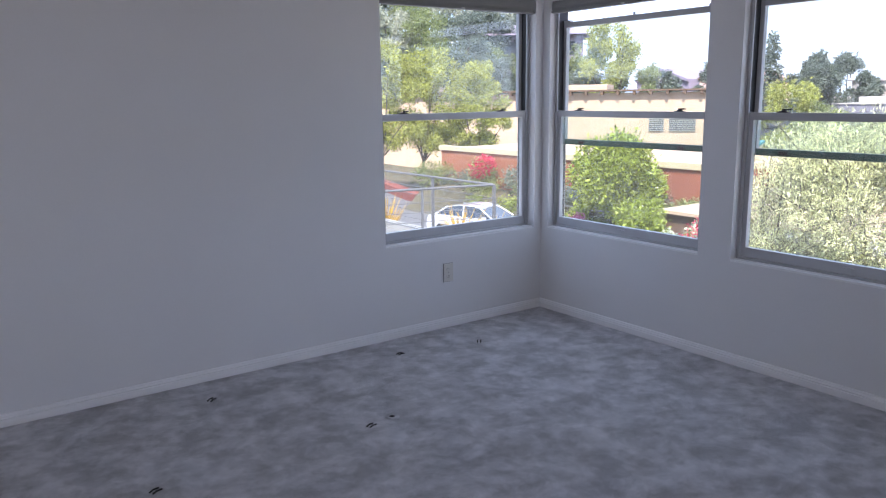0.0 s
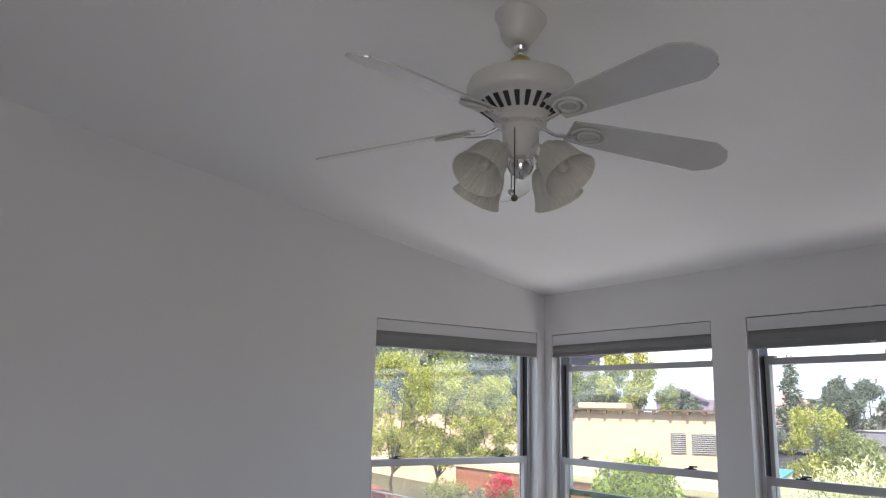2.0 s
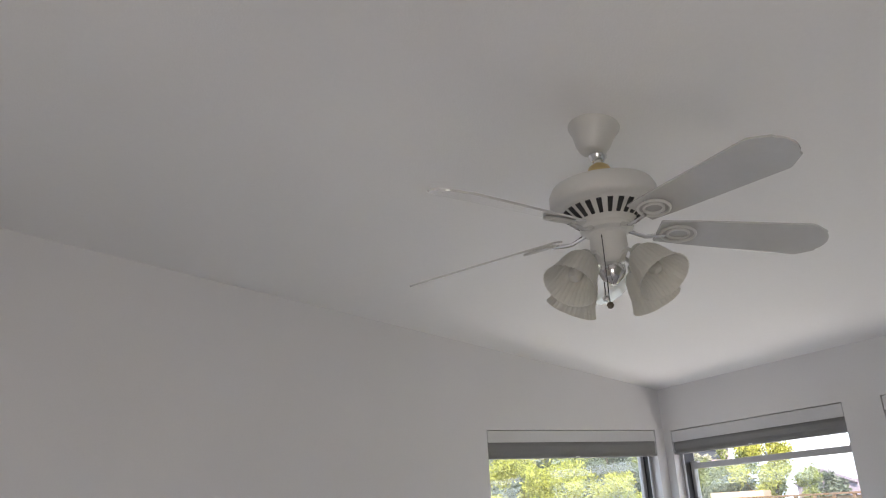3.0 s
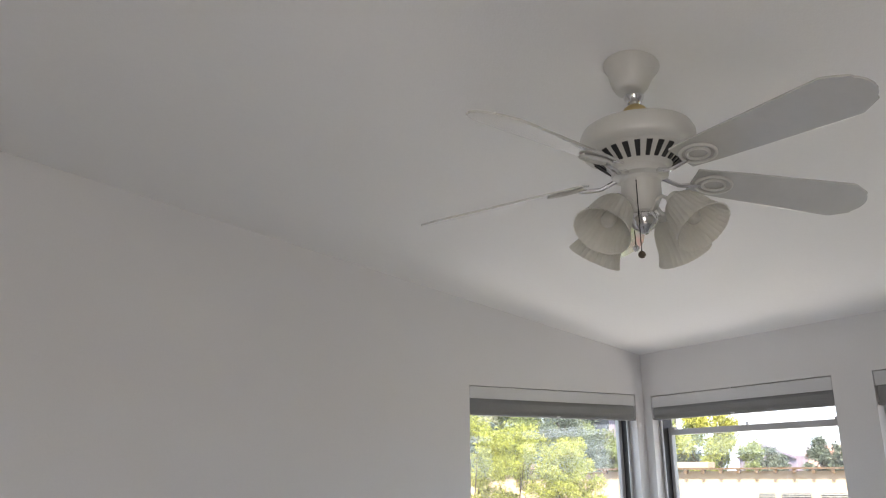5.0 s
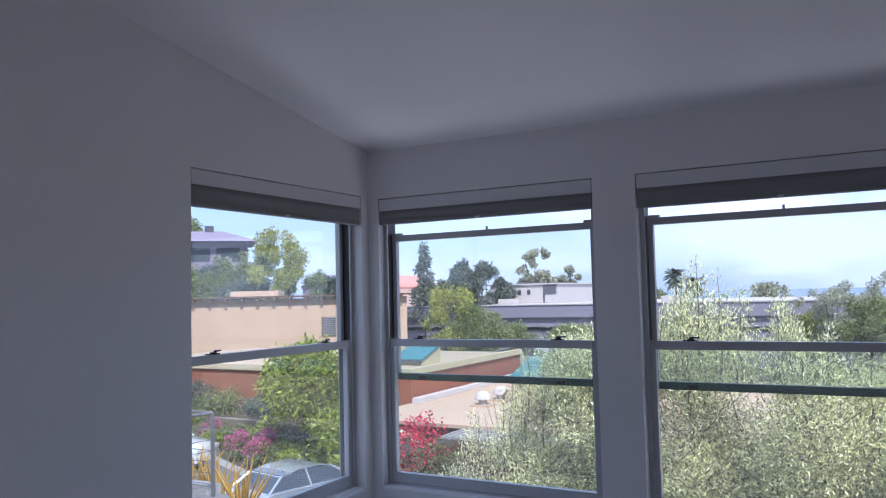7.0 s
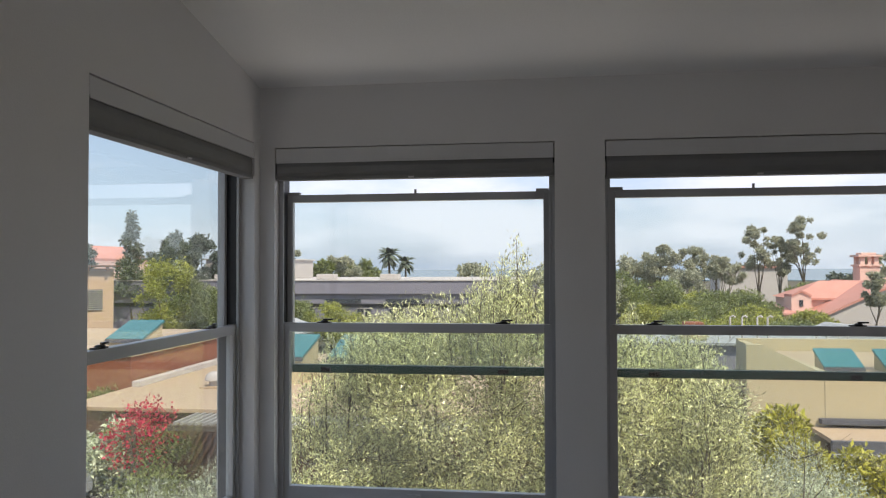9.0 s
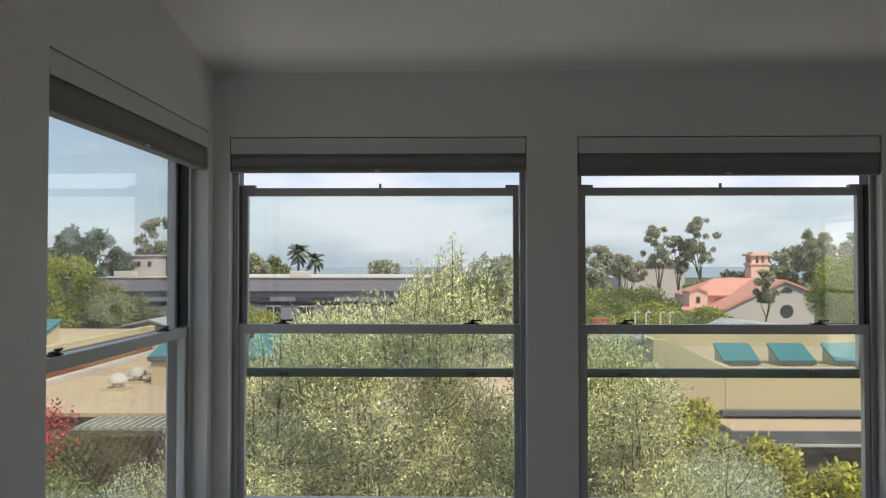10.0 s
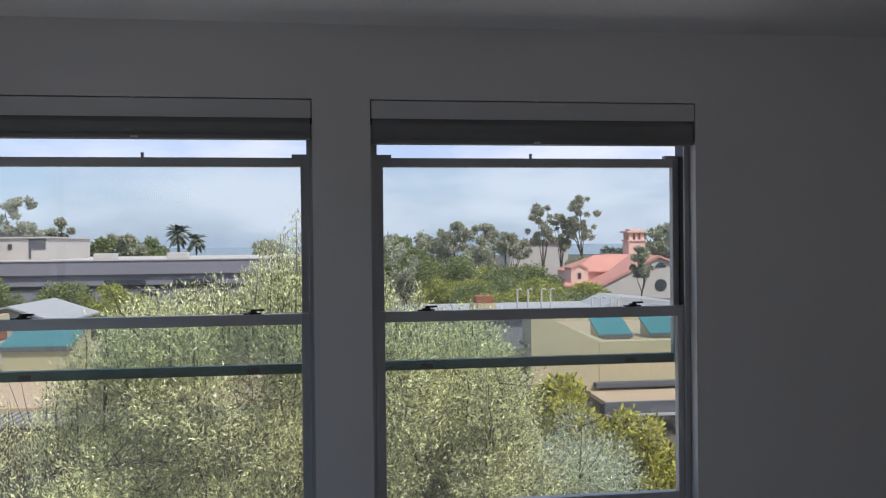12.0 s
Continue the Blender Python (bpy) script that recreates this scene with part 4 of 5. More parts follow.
for k, (x, y, h) in enumerate(((13.2, 1.2, 1.7), (13.8, 3.6, 1.9), (14.2, 5.8, 1.9), (14.6, 8.2, 1.7), (11.5, 5.2, 1.4))):
    shrub(x, y, G, 2.6, h, M_MIDLEAF if k % 2 else M_DARKLEAF, 3000, 0.12, 760 + k, "shaded green shrub below the pergola", group="shrubs below the pergola")
for i, (x, y, h, w, low, s) in enumerate(((24.7, 37.3, 7.4, 5.6, 2.8, 41), (22.3, 38.9, 7.9, 6.2, 2.8, 42), (27.2, 35.2, 6.6, 4.6, 2.6, 43))):
    tree(x, y, G + 1.2, h + 0.9, w * 1.15, low - 1.4, M_YELLEAF, 19000, 0.17, s, "airy tree with yellow-green spring leaves beside the driveway", group="spring trees by the driveway", clumps=60, trunk_r=0.12, lump=0.5, shell=0.2)
for x, y, w, h, s in ((19.2, 22.4, 1.5, 0.9, 51), (23.2, 32.2, 1.9, 1.1, 52), (18.5, 18.9, 1.1, 0.9, 54), (19.0, 17.9, 1.3, 1.1, 55), (19.6, 24.8, 1.6, 1.0, 57), (24.6, 33.4, 2.3, 1.4, 58), (26.0, 33.0, 1.9, 1.2, 59)):
    shrub(x, y, G + (0.7 if x > 18 else 0.0), w, h + 0.2, M_BRIGHTLEAF if s % 2 else M_MIDLEAF, 1700, 0.10, s, "low rounded clipped green shrub in the garden bed", group="rounded garden shrubs")
for x, y, s in ((16.6, 16.1, 61), (17.3, 17.7, 62), (18.0, 17.0, 64), (18.9, 20.6, 63)):
    r = shrub(x, y, G + 0.7, 1.5, 0.95, M_MIDLEAF, 900, 0.10, s, "flowering shrub with pink blossoms in the garden bed", name="flowering_shrub", group="pink flowering shrubs")
    leaf_cloud("blossoms", M_PINKFLOWER, [(0, 0, 0.75), (0.3, 0.3, 0.7), (-0.35, 0.1, 0.65)], [0.32, 0.28, 0.28], 700, 0.08, r, s, 0.8, label="pink blossoms")
for x, y, z, w, h, s in ((16.6, 9.7, -3.3, 2.7, 1.05, 71), (19.9, 25.2, -2.6, 1.5, 1.5, 72)):
    r = shrub(x, y, z - 0.3, w, h, M_MIDLEAF, 1500, 0.12, s, "bougainvillea with masses of magenta-red bracts against the wall", name="bougainvillea", category="flowering shrub", group="bougainvilleas")
    leaf_cloud("bracts", M_FLOWER, [(0, 0, h * 0.75), (w * 0.3, w * 0.2, h * 0.7), (-w * 0.3, 0, h * 0.6)], [w * 0.30, w * 0.26, w * 0.26], 2200, 0.09, r, s, 0.8, label="magenta-red bracts")


def kangaroo_grass(x, y, z, s):
    rng = random.Random(s)
    root = thing("ornamental_grass", (x, y, z), "clump of tall yellow-orange spiky stems beside the terrace", "ornamental grass", "yellow spiky grasses")
    bm = bmesh.new()
    for _ in range(60):
        a, l = rng.uniform(0, 6.28), rng.uniform(0.6, 1.3)
        t = rng.uniform(0.1, 0.5) * l
        add_tube(bm, [(0, 0, 0), (math.cos(a) * t * 0.4, math.sin(a) * t * 0.4, l * 0.6), (math.cos(a) * t, math.sin(a) * t, l)], [0.012, 0.014, 0.003], 4, cap=False)
    part("stems", bm, M_YELSTEM, root)


for x, y, s in ((5.1, 6.4, 1), (5.4, 7.2, 2), (5.6, 8.4, 3), (4.9, 5.7, 4), (5.2, 10.6, 5)):
    kangaroo_grass(x, y, -1.95, s)
slab("planter", [(4.3, 5.2), (5.6, 5.0), (6.8, 8.8), (6.6, 12.6), (4.3, 12.6)], G - 0.3, -2.0, M_CONCRETE, "pale concrete planter beside the terrace", "planter", "structure")


# ---- cars ----
def car(x, y, z, turn, paint, label):
    root = thing("car", (x, y, z), label, "car", "parked cars", turn=turn)
    L, W = 4.45, 1.76
    body = [(-2.20, 0.30), (-2.22, 0.62), (-2.12, 0.92), (-1.70, 1.00), (0.80, 0.96), (1.60, 0.88), (2.10, 0.72), (2.22, 0.50), (2.18, 0.28), (1.75, 0.22), (-1.75, 0.22)]
    bm = bmesh.new()
    cols = []
    for fy, sc, dz in ((-0.5, 0.955, 0.0), (-0.44, 1.0, 0.015), (0.0, 1.012, 0.03), (0.44, 1.0, 0.015), (0.5, 0.955, 0.0)):
        cols.append([bm.verts.new((px * sc, fy * W, pz + (dz if pz > 0.6 else 0))) for px, pz in body])
    for a, b in zip(cols, cols[1:]):
        for i in range(len(body)):
            j = (i + 1) % len(body)
            bm.faces.new((a[i], a[j], b[j], b[i]))
    bm.faces.new(cols[0][::-1])
    bm.faces.new(cols[-1])
    part("body", bm, paint, root, smooth=True)
    cabin = [(-1.75, 0.97), (-1.15, 1.36), (-0.60, 1.44), (0.15, 1.43), (0.45, 1.36), (1.15, 0.96)]
    bm = bmesh.new()
    lo, hi = [], []
    for sgn, store in ((-1, lo), (1, hi)):
        for px, pz in cabin:
            store.append(bm.verts.new((px, sgn * (0.80 - 0.42 * (pz - 0.96)), pz)))
    for i in range(5):
        bm.faces.new((lo[i], lo[i + 1], hi[i + 1], hi[i]))
    bm.faces.new(lo[::-1])
    bm.faces.new(hi)
    bm.faces.new((lo[0], hi[0], hi[5], lo[5]))
    part("windows", bm, M_CARGLASS, root, "dark tinted car windows")
    roof = [(-1.22, 1.335), (-0.60, 1.452), (0.15, 1.442), (0.50, 1.352)]
    bm = bmesh.new()
    a, b = [bm.verts.new((px, -0.645, pz)) for px, pz in roof], [bm.verts.new((px, 0.645, pz)) for px, pz in roof]
    a2, b2 = [bm.verts.new((px, -0.645, pz - 0.03)) for px, pz in roof], [bm.verts.new((px, 0.645, pz - 0.03)) for px, pz in roof]
    for i in range(3):
        bm.faces.new((a[i], a[i + 1], b[i + 1], b[i]))
        bm.faces.new((a2[i], a[i], a[i + 1], a2[i + 1])[::-1])
        bm.faces.new((b2[i], b[i], b[i + 1], b2[i + 1]))
    bm.faces.new((a[0], b[0], b2[0], a2[0]))
    bm.faces.new((a[3], b[3], b2[3], a2[3])[::-1])
    part("roof", bm, paint, root, smooth=True)
    for sgn in (-1, 1):
        for p, q in (((-1.74, 0.98), (-1.18, 1.35)), ((0.48, 1.36), (1.17, 0.97)), ((-0.30, 0.98), (-0.36, 1.43))):
            bm = bmesh.new()
            add_tube(bm, [(p[0], sgn * (0.81 - 0.42 * (p[1] - 0.96)), p[1]), (q[0], sgn * (0.81 - 0.42 * (q[1] - 0.96)), q[1])], 0.035, 6)
            part("pillar", bm, paint, root)
        bm = bmesh.new()
        add_box(bm, (0.72, sgn * 0.90 - 0.08, 0.95), (0.86, sgn * 0.90 + 0.08, 1.07))
        part("mirror", bm, paint, root, bevel=0.03)
        for px in (-1.36, 1.36):
            bm = bmesh.new()
            add_lathe(bm, [(0.20, -0.10), (0.30, -0.10), (0.325, -0.07), (0.325, 0.07), (0.30, 0.10), (0.20, 0.10)], 24, m=pose(px, sgn * 0.80, 0.325, 90))
            wheel = part("wheel", bm, M_TYRE, root, "black tyre", smooth=True)
            bm = bmesh.new()
            add_lathe(bm, [(0.0, -0.085), (0.05, -0.085), (0.20, -0.07), (0.20, 0.07), (0.05, 0.085), (0.0, 0.085)], 20, m=pose(px, sgn * 0.80, 0.325, 90))
            part("rim", bm, M_RIM, wheel)
        boxes("headlamp", M_HEADLAMP, root, ((2.02, sgn * 0.66 - 0.17, 0.58), (2.20, sgn * 0.66 + 0.17, 0.72)), bevel=0.03)


car(13.4, 11.7, G + 0.45, -10, M_CARSILVER, "silver-grey saloon car parked on the driveway")
car(16.15, 20.9, G + 0.45, -72, M_CARWHITE, "white saloon car parked beside the garden")


# ---- neighbouring buildings ----
def building(name, label, category="building", at=(0, 0, 0)):
    return thing(name, at, label, category)


def skylight(x0, x1, y0, y1, z, group):
    root = thing("skylight", ((x0 + x1) / 2, (y0 + y1) / 2, z), "sloped teal-glazed skylight on a flat roof", "skylight", group)
    hx, hy = (x1 - x0) / 2, (y1 - y0) / 2
    bm = bmesh.new()
    add_prism(bm, [(-hx, 0), (-hx, 0.16), (hx, 0.72), (hx, 0)], lambda p: (p[0], -hy, p[1]), lambda p: (p[0], hy, p[1]))
    part("upstand", bm, M_CREAM, root)
    bm = bmesh.new()
    add_prism(bm, [(-hx - 0.06, 0.16), (-hx - 0.06, 0.26), (hx + 0.06, 0.84), (hx + 0.06, 0.74)], lambda p: (p[0], -hy - 0.06, p[1]), lambda p: (p[0], hy + 0.06, p[1]))
    part("glazing", bm, M_TEAL, root, bevel=0.02)
    boxes("frame", M_GREYDARK, root, ((-hx - 0.10, -hy - 0.08, 0.10), (-hx - 0.06, hy + 0.08, 0.24)))
    return root


# beige building with rafter tails
bt = 1.92
root = thing("beige_building", (47.3, 29.2, 0), "long beige stucco building with a tiled eave and louvred vents", "building", turn=32)
boxes("wall", M_STUCCO, root, ((0, 0, G - 1), (9, 42, bt - 0.25)))
boxes("roof", M_BROWN, root, ((-0.55, -0.4, bt - 0.14), (9.4, 42.4, bt - 0.02)))
boxes("roof_hatch", M_STUCCO, root, ((2, 10.2, bt), (5, 14.0, bt + 0.42)), bevel=0.03)
boxes("roof_hatch", M_STUCCO, root, ((2, 25, bt), (5, 29.0, bt + 0.42)), bevel=0.03)
for i in range(35):
    y = 0.3 + i * 1.22
    boxes("rafter_tail", M_BROWN, root, ((-0.50, y, bt - 0.42), (0.02, y + 0.22, bt - 0.14)))
for y0, y1 in ((0.7, 2.6), (3.2, 5.1), (5.5, 6.6)):
    lou = boxes("vent", M_GREYDARK, root, ((-0.02, y0, -1.25), (0.02, y1, 0.20)))
    for k in range(10):
        boxes("louver", M_LOUVER, lou, ((-0.12, y0, -1.22 + k * 0.145), (-0.02, y1, -1.15 + k * 0.145)))

# low building with the red wall, flat roofs and a pergola
root = building("red_walled_building", "low flat-roofed building with terracotta-red walls and a pale lower roof")
boxes("upper_wall", M_TERRA, root, ((20.8, 12.6, G - 0.5), (30.9, 30.0, -1.32)))
boxes("upper_roof", M_ROOFTAN, root, ((20.8, 12.6, -1.32), (30.9, 30.0, -1.20)))
boxes("parapet", M_CREAM, root, ((20.7, 12.5, -1.30), (20.95, 30.1, -1.05)), ((20.95, 12.5, -1.30), (30.9, 12.75, -1.05)), bevel=0.02)
# shade behind the pergola is put into this wall's dark brown
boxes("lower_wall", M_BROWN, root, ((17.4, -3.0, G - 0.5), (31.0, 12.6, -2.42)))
boxes("lower_roof", M_ROOFTAN, root, ((17.2, -3.1, -2.42), (31.2, 12.6, -2.30)), bevel=0.02)
boxes("coping", M_OFFWHITE, root, ((20.7, 12.2, -2.30), (31.0, 12.5, -2.10)), bevel=0.02)
skylight(23.4, 25.0, 13.7, 15.0, -1.20, "skylights on the red-walled building")
for y0, y1 in ((7.1, 9.1), (4.3, 6.1)):
    root = skylight(22.0, 24.0, y0, y1, -1.62, "skylights on the pale lower roof")
    boxes("curb", M_CREAM, root, ((-0.98, (y0 - y1) / 2 + 0.02, -0.68), (0.98, (y1 - y0) / 2 - 0.02, 0.0)))
for x, y in ((21.0, 9.75), (22.5, 9.75), (24.2, 9.75)):
    root = thing("roof_vent", (x, y, -2.30), "small white domed roof vent on the pale roof", "roof vent", "domed roof vents")
    bm = bmesh.new()
    add_lathe(bm, [(0.16, 0.0), (0.16, 0.22), (0.30, 0.24), (0.28, 0.38), (0.16, 0.50), (0.0, 0.54)], 18)
    part("dome", bm, M_OFFWHITE, root, smooth=True)
    boxes("flange", M_ROOFTAN, root, ((-0.35, -0.35, 0.0), (0.35, 0.35, 0.06)))
root = thing("pergola", (16.6, 3.7, G), "dark pergola with pale slats in front of the low roof", "pergola")
for y in (-2.0, 2.0, 6.0):
    boxes("post", M_BARK, root, ((-0.9, y - 0.1, 0), (-0.7, y + 0.1, 2.3)))
boxes("beam", M_BARK, root, ((-0.95, -4.0, 2.22), (-0.75, 4.9, 2.36)))
for i in range(44):
    y = -3.9 + i * 0.2
    boxes("slat", M_CONCRETE, root, ((-0.9, y, 2.36), (0.5, y + 0.08, 2.43)))

# cream building with teal skylights
root = building("cream_building", "low cream stucco building with parapet roof and front coloured dark brown for shade")
cz = -1.96
boxes("parapet", M_CREAM, root, ((24.0, -40.0, -3.42), (24.3, -10.4, cz)), ((24.3, -10.7, -3.42), (36.0, -10.4, cz + 0.02)), ((36.0, -40, -3.42), (36.3, -10.4, cz + 0.10)), bevel=0.015)
bm = bmesh.new()
add_prism(bm, [(-10.40, -3.42), (-10.40, cz), (-8.40, -1.0), (-7.90, -1.0), (-7.90, -4.6), (-10.40, -4.6)], lambda p: (24.02, p[0], p[1]), lambda p: (24.32, p[0], p[1]))
part("wing_wall", bm, M_CREAM, root)
boxes("roof", M_ROOFTAN, root, ((24.3, -40.0, -3.42), (36.0, -10.7, -2.45)))
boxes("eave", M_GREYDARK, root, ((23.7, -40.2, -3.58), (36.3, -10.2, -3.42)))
boxes("upper_wall", M_CREAM, root, ((24.2, -40.0, -4.3), (36.0, -10.4, -3.58)))
boxes("canopy", M_ROOFTAN, root, ((21.8, -40.0, -3.84), (24.2, -9.9, -3.70)), bevel=0.01)
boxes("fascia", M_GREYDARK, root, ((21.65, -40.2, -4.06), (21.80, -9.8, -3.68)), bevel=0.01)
boxes("gutter", M_ROOFWHITE, root, ((21.5, -40.2, -4.14), (21.75, -9.8, -4.07)), bevel=0.01)
# dark brown paints the shade beneath the canopy
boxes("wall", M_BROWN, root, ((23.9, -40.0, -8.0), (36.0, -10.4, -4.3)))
for k in range(9):
    y = -12.54 - k * 2.25
    skylight(28.3, 29.5, y - 0.68, y + 0.68, -2.48, "skylights on the cream building")

# pale flat roofs beyond
root = building("flat_roofed_building", "low building with a pale flat roof and a small chimney")
boxes("wall", M_GREYWALL, root, ((44, -36, -8), (53, -3.5, -2.96)))
boxes("roof", M_ROOFWHITE, root, ((43.6, -36.4, -2.96), (53.4, -3.1, -2.80)), bevel=0.02)
boxes("chimney", M_CREAM, root, ((45.4, -10.8, -2.80), (46.6, -9.3, -2.20)), bevel=0.02)
boxes("chimney_cap", M_TERRA, root, ((45.5, -10.65, -2.20), (46.5, -9.5, -1.75)), bevel=0.05)
for y in (-12.3, -13.0, -13.9, -14.5, -17.3, -17.9, -18.6, -19.1):
    bm = bmesh.new()
    top = -1.45 if y > -15 else -2.05
    add_tube(bm, [(46, y, -2.8), (46, y, top), (46, y - 0.18, top + 0.10), (46, y - 0.30, top)], 0.06, 8)
    part("pipe", bm, M_OFFWHITE, root)
bm = bmesh.new()
add_prism(bm, [(-18.4, -2.8), (-20.0, -2.12), (-26.5, -2.8)], lambda p: (47.5, p[0], p[1]), lambda p: (52.5, p[0], p[1]))
part("low_gable", bm, M_ROOFWHITE, root)
root = building("pale_roofed_house", "low house with a pale ribbed metal roof", "house")
bm = bmesh.new()
add_prism(bm, [(15.4, -2.75), (18.3, -1.75), (22.4, -2.60), (22.4, -2.72), (18.3, -1.87), (15.4, -2.87)], lambda p: (44.6, p[0], p[1]), lambda p: (52.0, p[0], p[1]))
part("roof", bm, M_ROOFWHITE, root)
bm = bmesh.new()
add_prism(bm, [(15.9, -6.5), (15.9, -2.72), (18.3, -1.89), (22.0, -2.66), (22.0, -6.5)], lambda p: (45.0, p[0], p[1]), lambda p: (51.6, p[0], p[1]))
part("wall", bm, M_OFFWHITE, root)

# long grey building
root = building("grey_building", "long grey modern building with deep fascia and dark window bands")
boxes("fascia", M_GREYWALL, root, ((68, -1.0, -0.80), (92, 44, 0.42)), bevel=0.02)
boxes("lower_band", M_GREYWALL, root, ((68.35, -0.8, -1.75), (91.6, 43.9, -0.80)))
# recess coloured darker than the wall, its shade painted in
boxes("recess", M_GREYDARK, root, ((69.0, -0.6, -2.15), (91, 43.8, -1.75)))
boxes("wall", M_GREYWALL, root, ((68.7, -0.6, -8), (91, 43.6, -2.15)))
boxes("roof_edge", M_OFFWHITE, root, ((67.9, -1.1, 0.42), (92.1, 44.1, 0.53)))
for y in (9.6, 12.5, 15.6, 18.3, 21.2, 29.0, 33.0):
    w = boxes("window", M_WIN, root, ((68.60, y, -3.9), (68.75, y + 1.3, -2.25)))
    boxes("frame", M_OFFWHITE, w, ((68.55, y + 0.6, -3.9), (68.61, y + 0.7, -2.25)), ((68.55, y - 0.08, -2.25), (68.61, y + 1.38, -2.17)), ((68.55, y - 0.08, -3.98), (68.61, y + 1.38, -3.9)))
for y in (10.5, 16.5):
    boxes("ribbon_window", M_WIN, root, ((68.30, y, -1.68), (68.40, y + 3.6, -1.30)))
boxes("penthouse", M_OFFWHITE, root, ((74, 26.8, 0.53), (86, 34.8, 2.55)), bevel=0.02)
boxes("penthouse_roof", M_OFFWHITE, root, ((73.8, 26.6, 2.55), (86.2, 35.1, 2.69)))
# flat dark panels painted as the shade of a recess
boxes("penthouse_recess_shade", M_GREYDARK, root, ((73.93, 27.0, 1.5), (74.03, 28.3, 2.5)), ((73.93, 28.3, 0.6), (74.03, 28.5, 2.5)))
boxes("roof_slab", M_GREYDARK, root, ((76, 30.5, 2.69), (80, 32.5, 2.86)))
for y in (30.0, 31.1):
    boxes("penthouse_window", M_WIN, root, ((73.93, y, 1.5), (74.03, y + 0.35, 2.0)))
for x, y in ((70, 14), (70.5, 20.5), (70, 34.0), (70.4, 31.0)):
    root = thing("roof_unit", (x, y, 0.53), "small white ventilation unit on the grey roof", "roof unit", "roof units")
    boxes("casing", M_OFFWHITE, root, ((-0.7, -0.9, 0), (0.7, 0.9, 0.55)), bevel=0.08)

# church with red roofs
church = root = building("church", "pale pink church with red tile roofs and a small bell tower", "church")
zc = -7.2


def gable(parent, x0, x1, ya, yb, yr, zlow_a, zlow_b, zr, wall, over=0.35, tiles=None):
    """A gabled body: from ya to yb across, ridge at yr, running from x0 to x1."""
    bm = bmesh.new()
    add_prism(bm, [(ya, zc), (ya, zlow_a), (yr, zr), (yb, zlow_b), (yb, zc)], lambda p: (x0, p[0], p[1]), lambda p: (x1, p[0], p[1]))
    w = part("wall", bm, wall, parent)
    bm = bmesh.new()
    t = 0.28
    add_prism(bm, [(ya, zlow_a - 0.02), (yr, zr), (yb, zlow_b - 0.02), (yb, zlow_b + t), (yr, zr + t), (ya, zlow_a + t)], lambda p: (x0 - over, p[0], p[1]), lambda p: (x1 + over, p[0], p[1]))
    part("roof", bm, tiles or M_REDROOF, parent)
    return w


gable(church, 92, 112, -31.9, -44.8, -41.2, -4.75, -1.85, -0.42, M_OFFWHITE)
boxes("nave_wall", M_PINK, church, ((98.5, -41.0, zc), (106, -31.7, -2.3)))
bm = bmesh.new()
eave, ridge = [(98.1, -31.3, -2.3), (98.1, -41.2, -2.3), (106.4, -41.2, -2.3), (106.4, -31.3, -2.3)], [(102.2, -36.0, -0.15), (102.2, -41.2, -0.15)]
low, high = [bm.verts.new(p) for p in eave], [bm.verts.new(p) for p in ridge]
for f in ((low[0], low[1], high[1], high[0]), (low[1], low[2], high[1]), (low[2], low[3], high[0], high[1]), (low[3], low[0], high[0]), tuple(low[::-1])):
    bm.faces.new(f)
part("nave_roof", bm, M_REDROOF, church)
boxes("eave_board", M_REDROOF, church, ((97.95, -41.3, -2.46), (98.09, -31.2, -2.24)))
gable(church, 95.5, 98.4, -30.6, -32.9, -31.7, -2.0, -2.0, -1.45, M_PINK, over=0.15)
boxes("wing_wall", M_PINK, church, ((94.5, -33.2, zc), (98.4, -29.4, -4.05)))
bm = bmesh.new()
add_prism(bm, [(94.0, -4.15), (98.4, -3.45), (98.4, -3.25), (94.0, -3.95)], lambda p: (p[0], -33.3, p[1]), lambda p: (p[0], -29.1, p[1]))
part("wing_roof", bm, M_REDROOF, church)
bm = bmesh.new()
add_lathe(bm, [(0.0, -0.06), (0.78, -0.06), (0.78, 0.06), (0.0, 0.06)], 24, m=pose(91.97, -41.45, -4.0, 0, 90))
part("round_window", bm, M_WIN, church)
bm = bmesh.new()
add_prism(bm, [(-42.15, -1.72), (-42.15, -1.5), (-41.8, -1.18), (-41.45, -1.08), (-41.1, -1.18), (-40.75, -1.5), (-40.75, -1.72)], lambda p: (91.92, p[0], p[1]), lambda p: (92.02, p[0], p[1]))
part("upper_window", bm, M_WIN, church)
boxes("side_window", M_WIN, church, ((95.42, -31.95, -3.2), (95.52, -31.5, -2.4)))
boxes("bell_tower", M_PINK, church, ((110, -46.6, zc), (112.6, -44.0, 1.7)), ((109.8, -46.8, 1.7), (112.8, -43.8, 1.95)), ((110.1, -46.5, 1.95), (110.7, -45.9, 3.0)), ((110.1, -45.5, 1.95), (110.6, -45.1, 3.0)), ((110.1, -44.7, 1.95), (110.7, -44.1, 3.0)), ((112.0, -46.5, 1.95), (112.5, -45.9, 3.0)), ((112.0, -44.7, 1.95), (112.5, -44.1, 3.0)))
boxes("tower_roof", M_PINK, church, ((109.7, -46.9, 3.0), (112.9, -43.7, 3.3)), ((110.3, -46.3, 3.3), (112.3, -44.3, 3.6)), bevel=0.1)
boxes("tower_base", M_PINK, church, ((110.5, -47.6, zc), (113.5, -46.6, 0.1)))

# far houses
root = thing("hill_house", (72.8, 69.8, 0), "grey hillside house with a broad flat slate roof among trees", "house", turn=47)
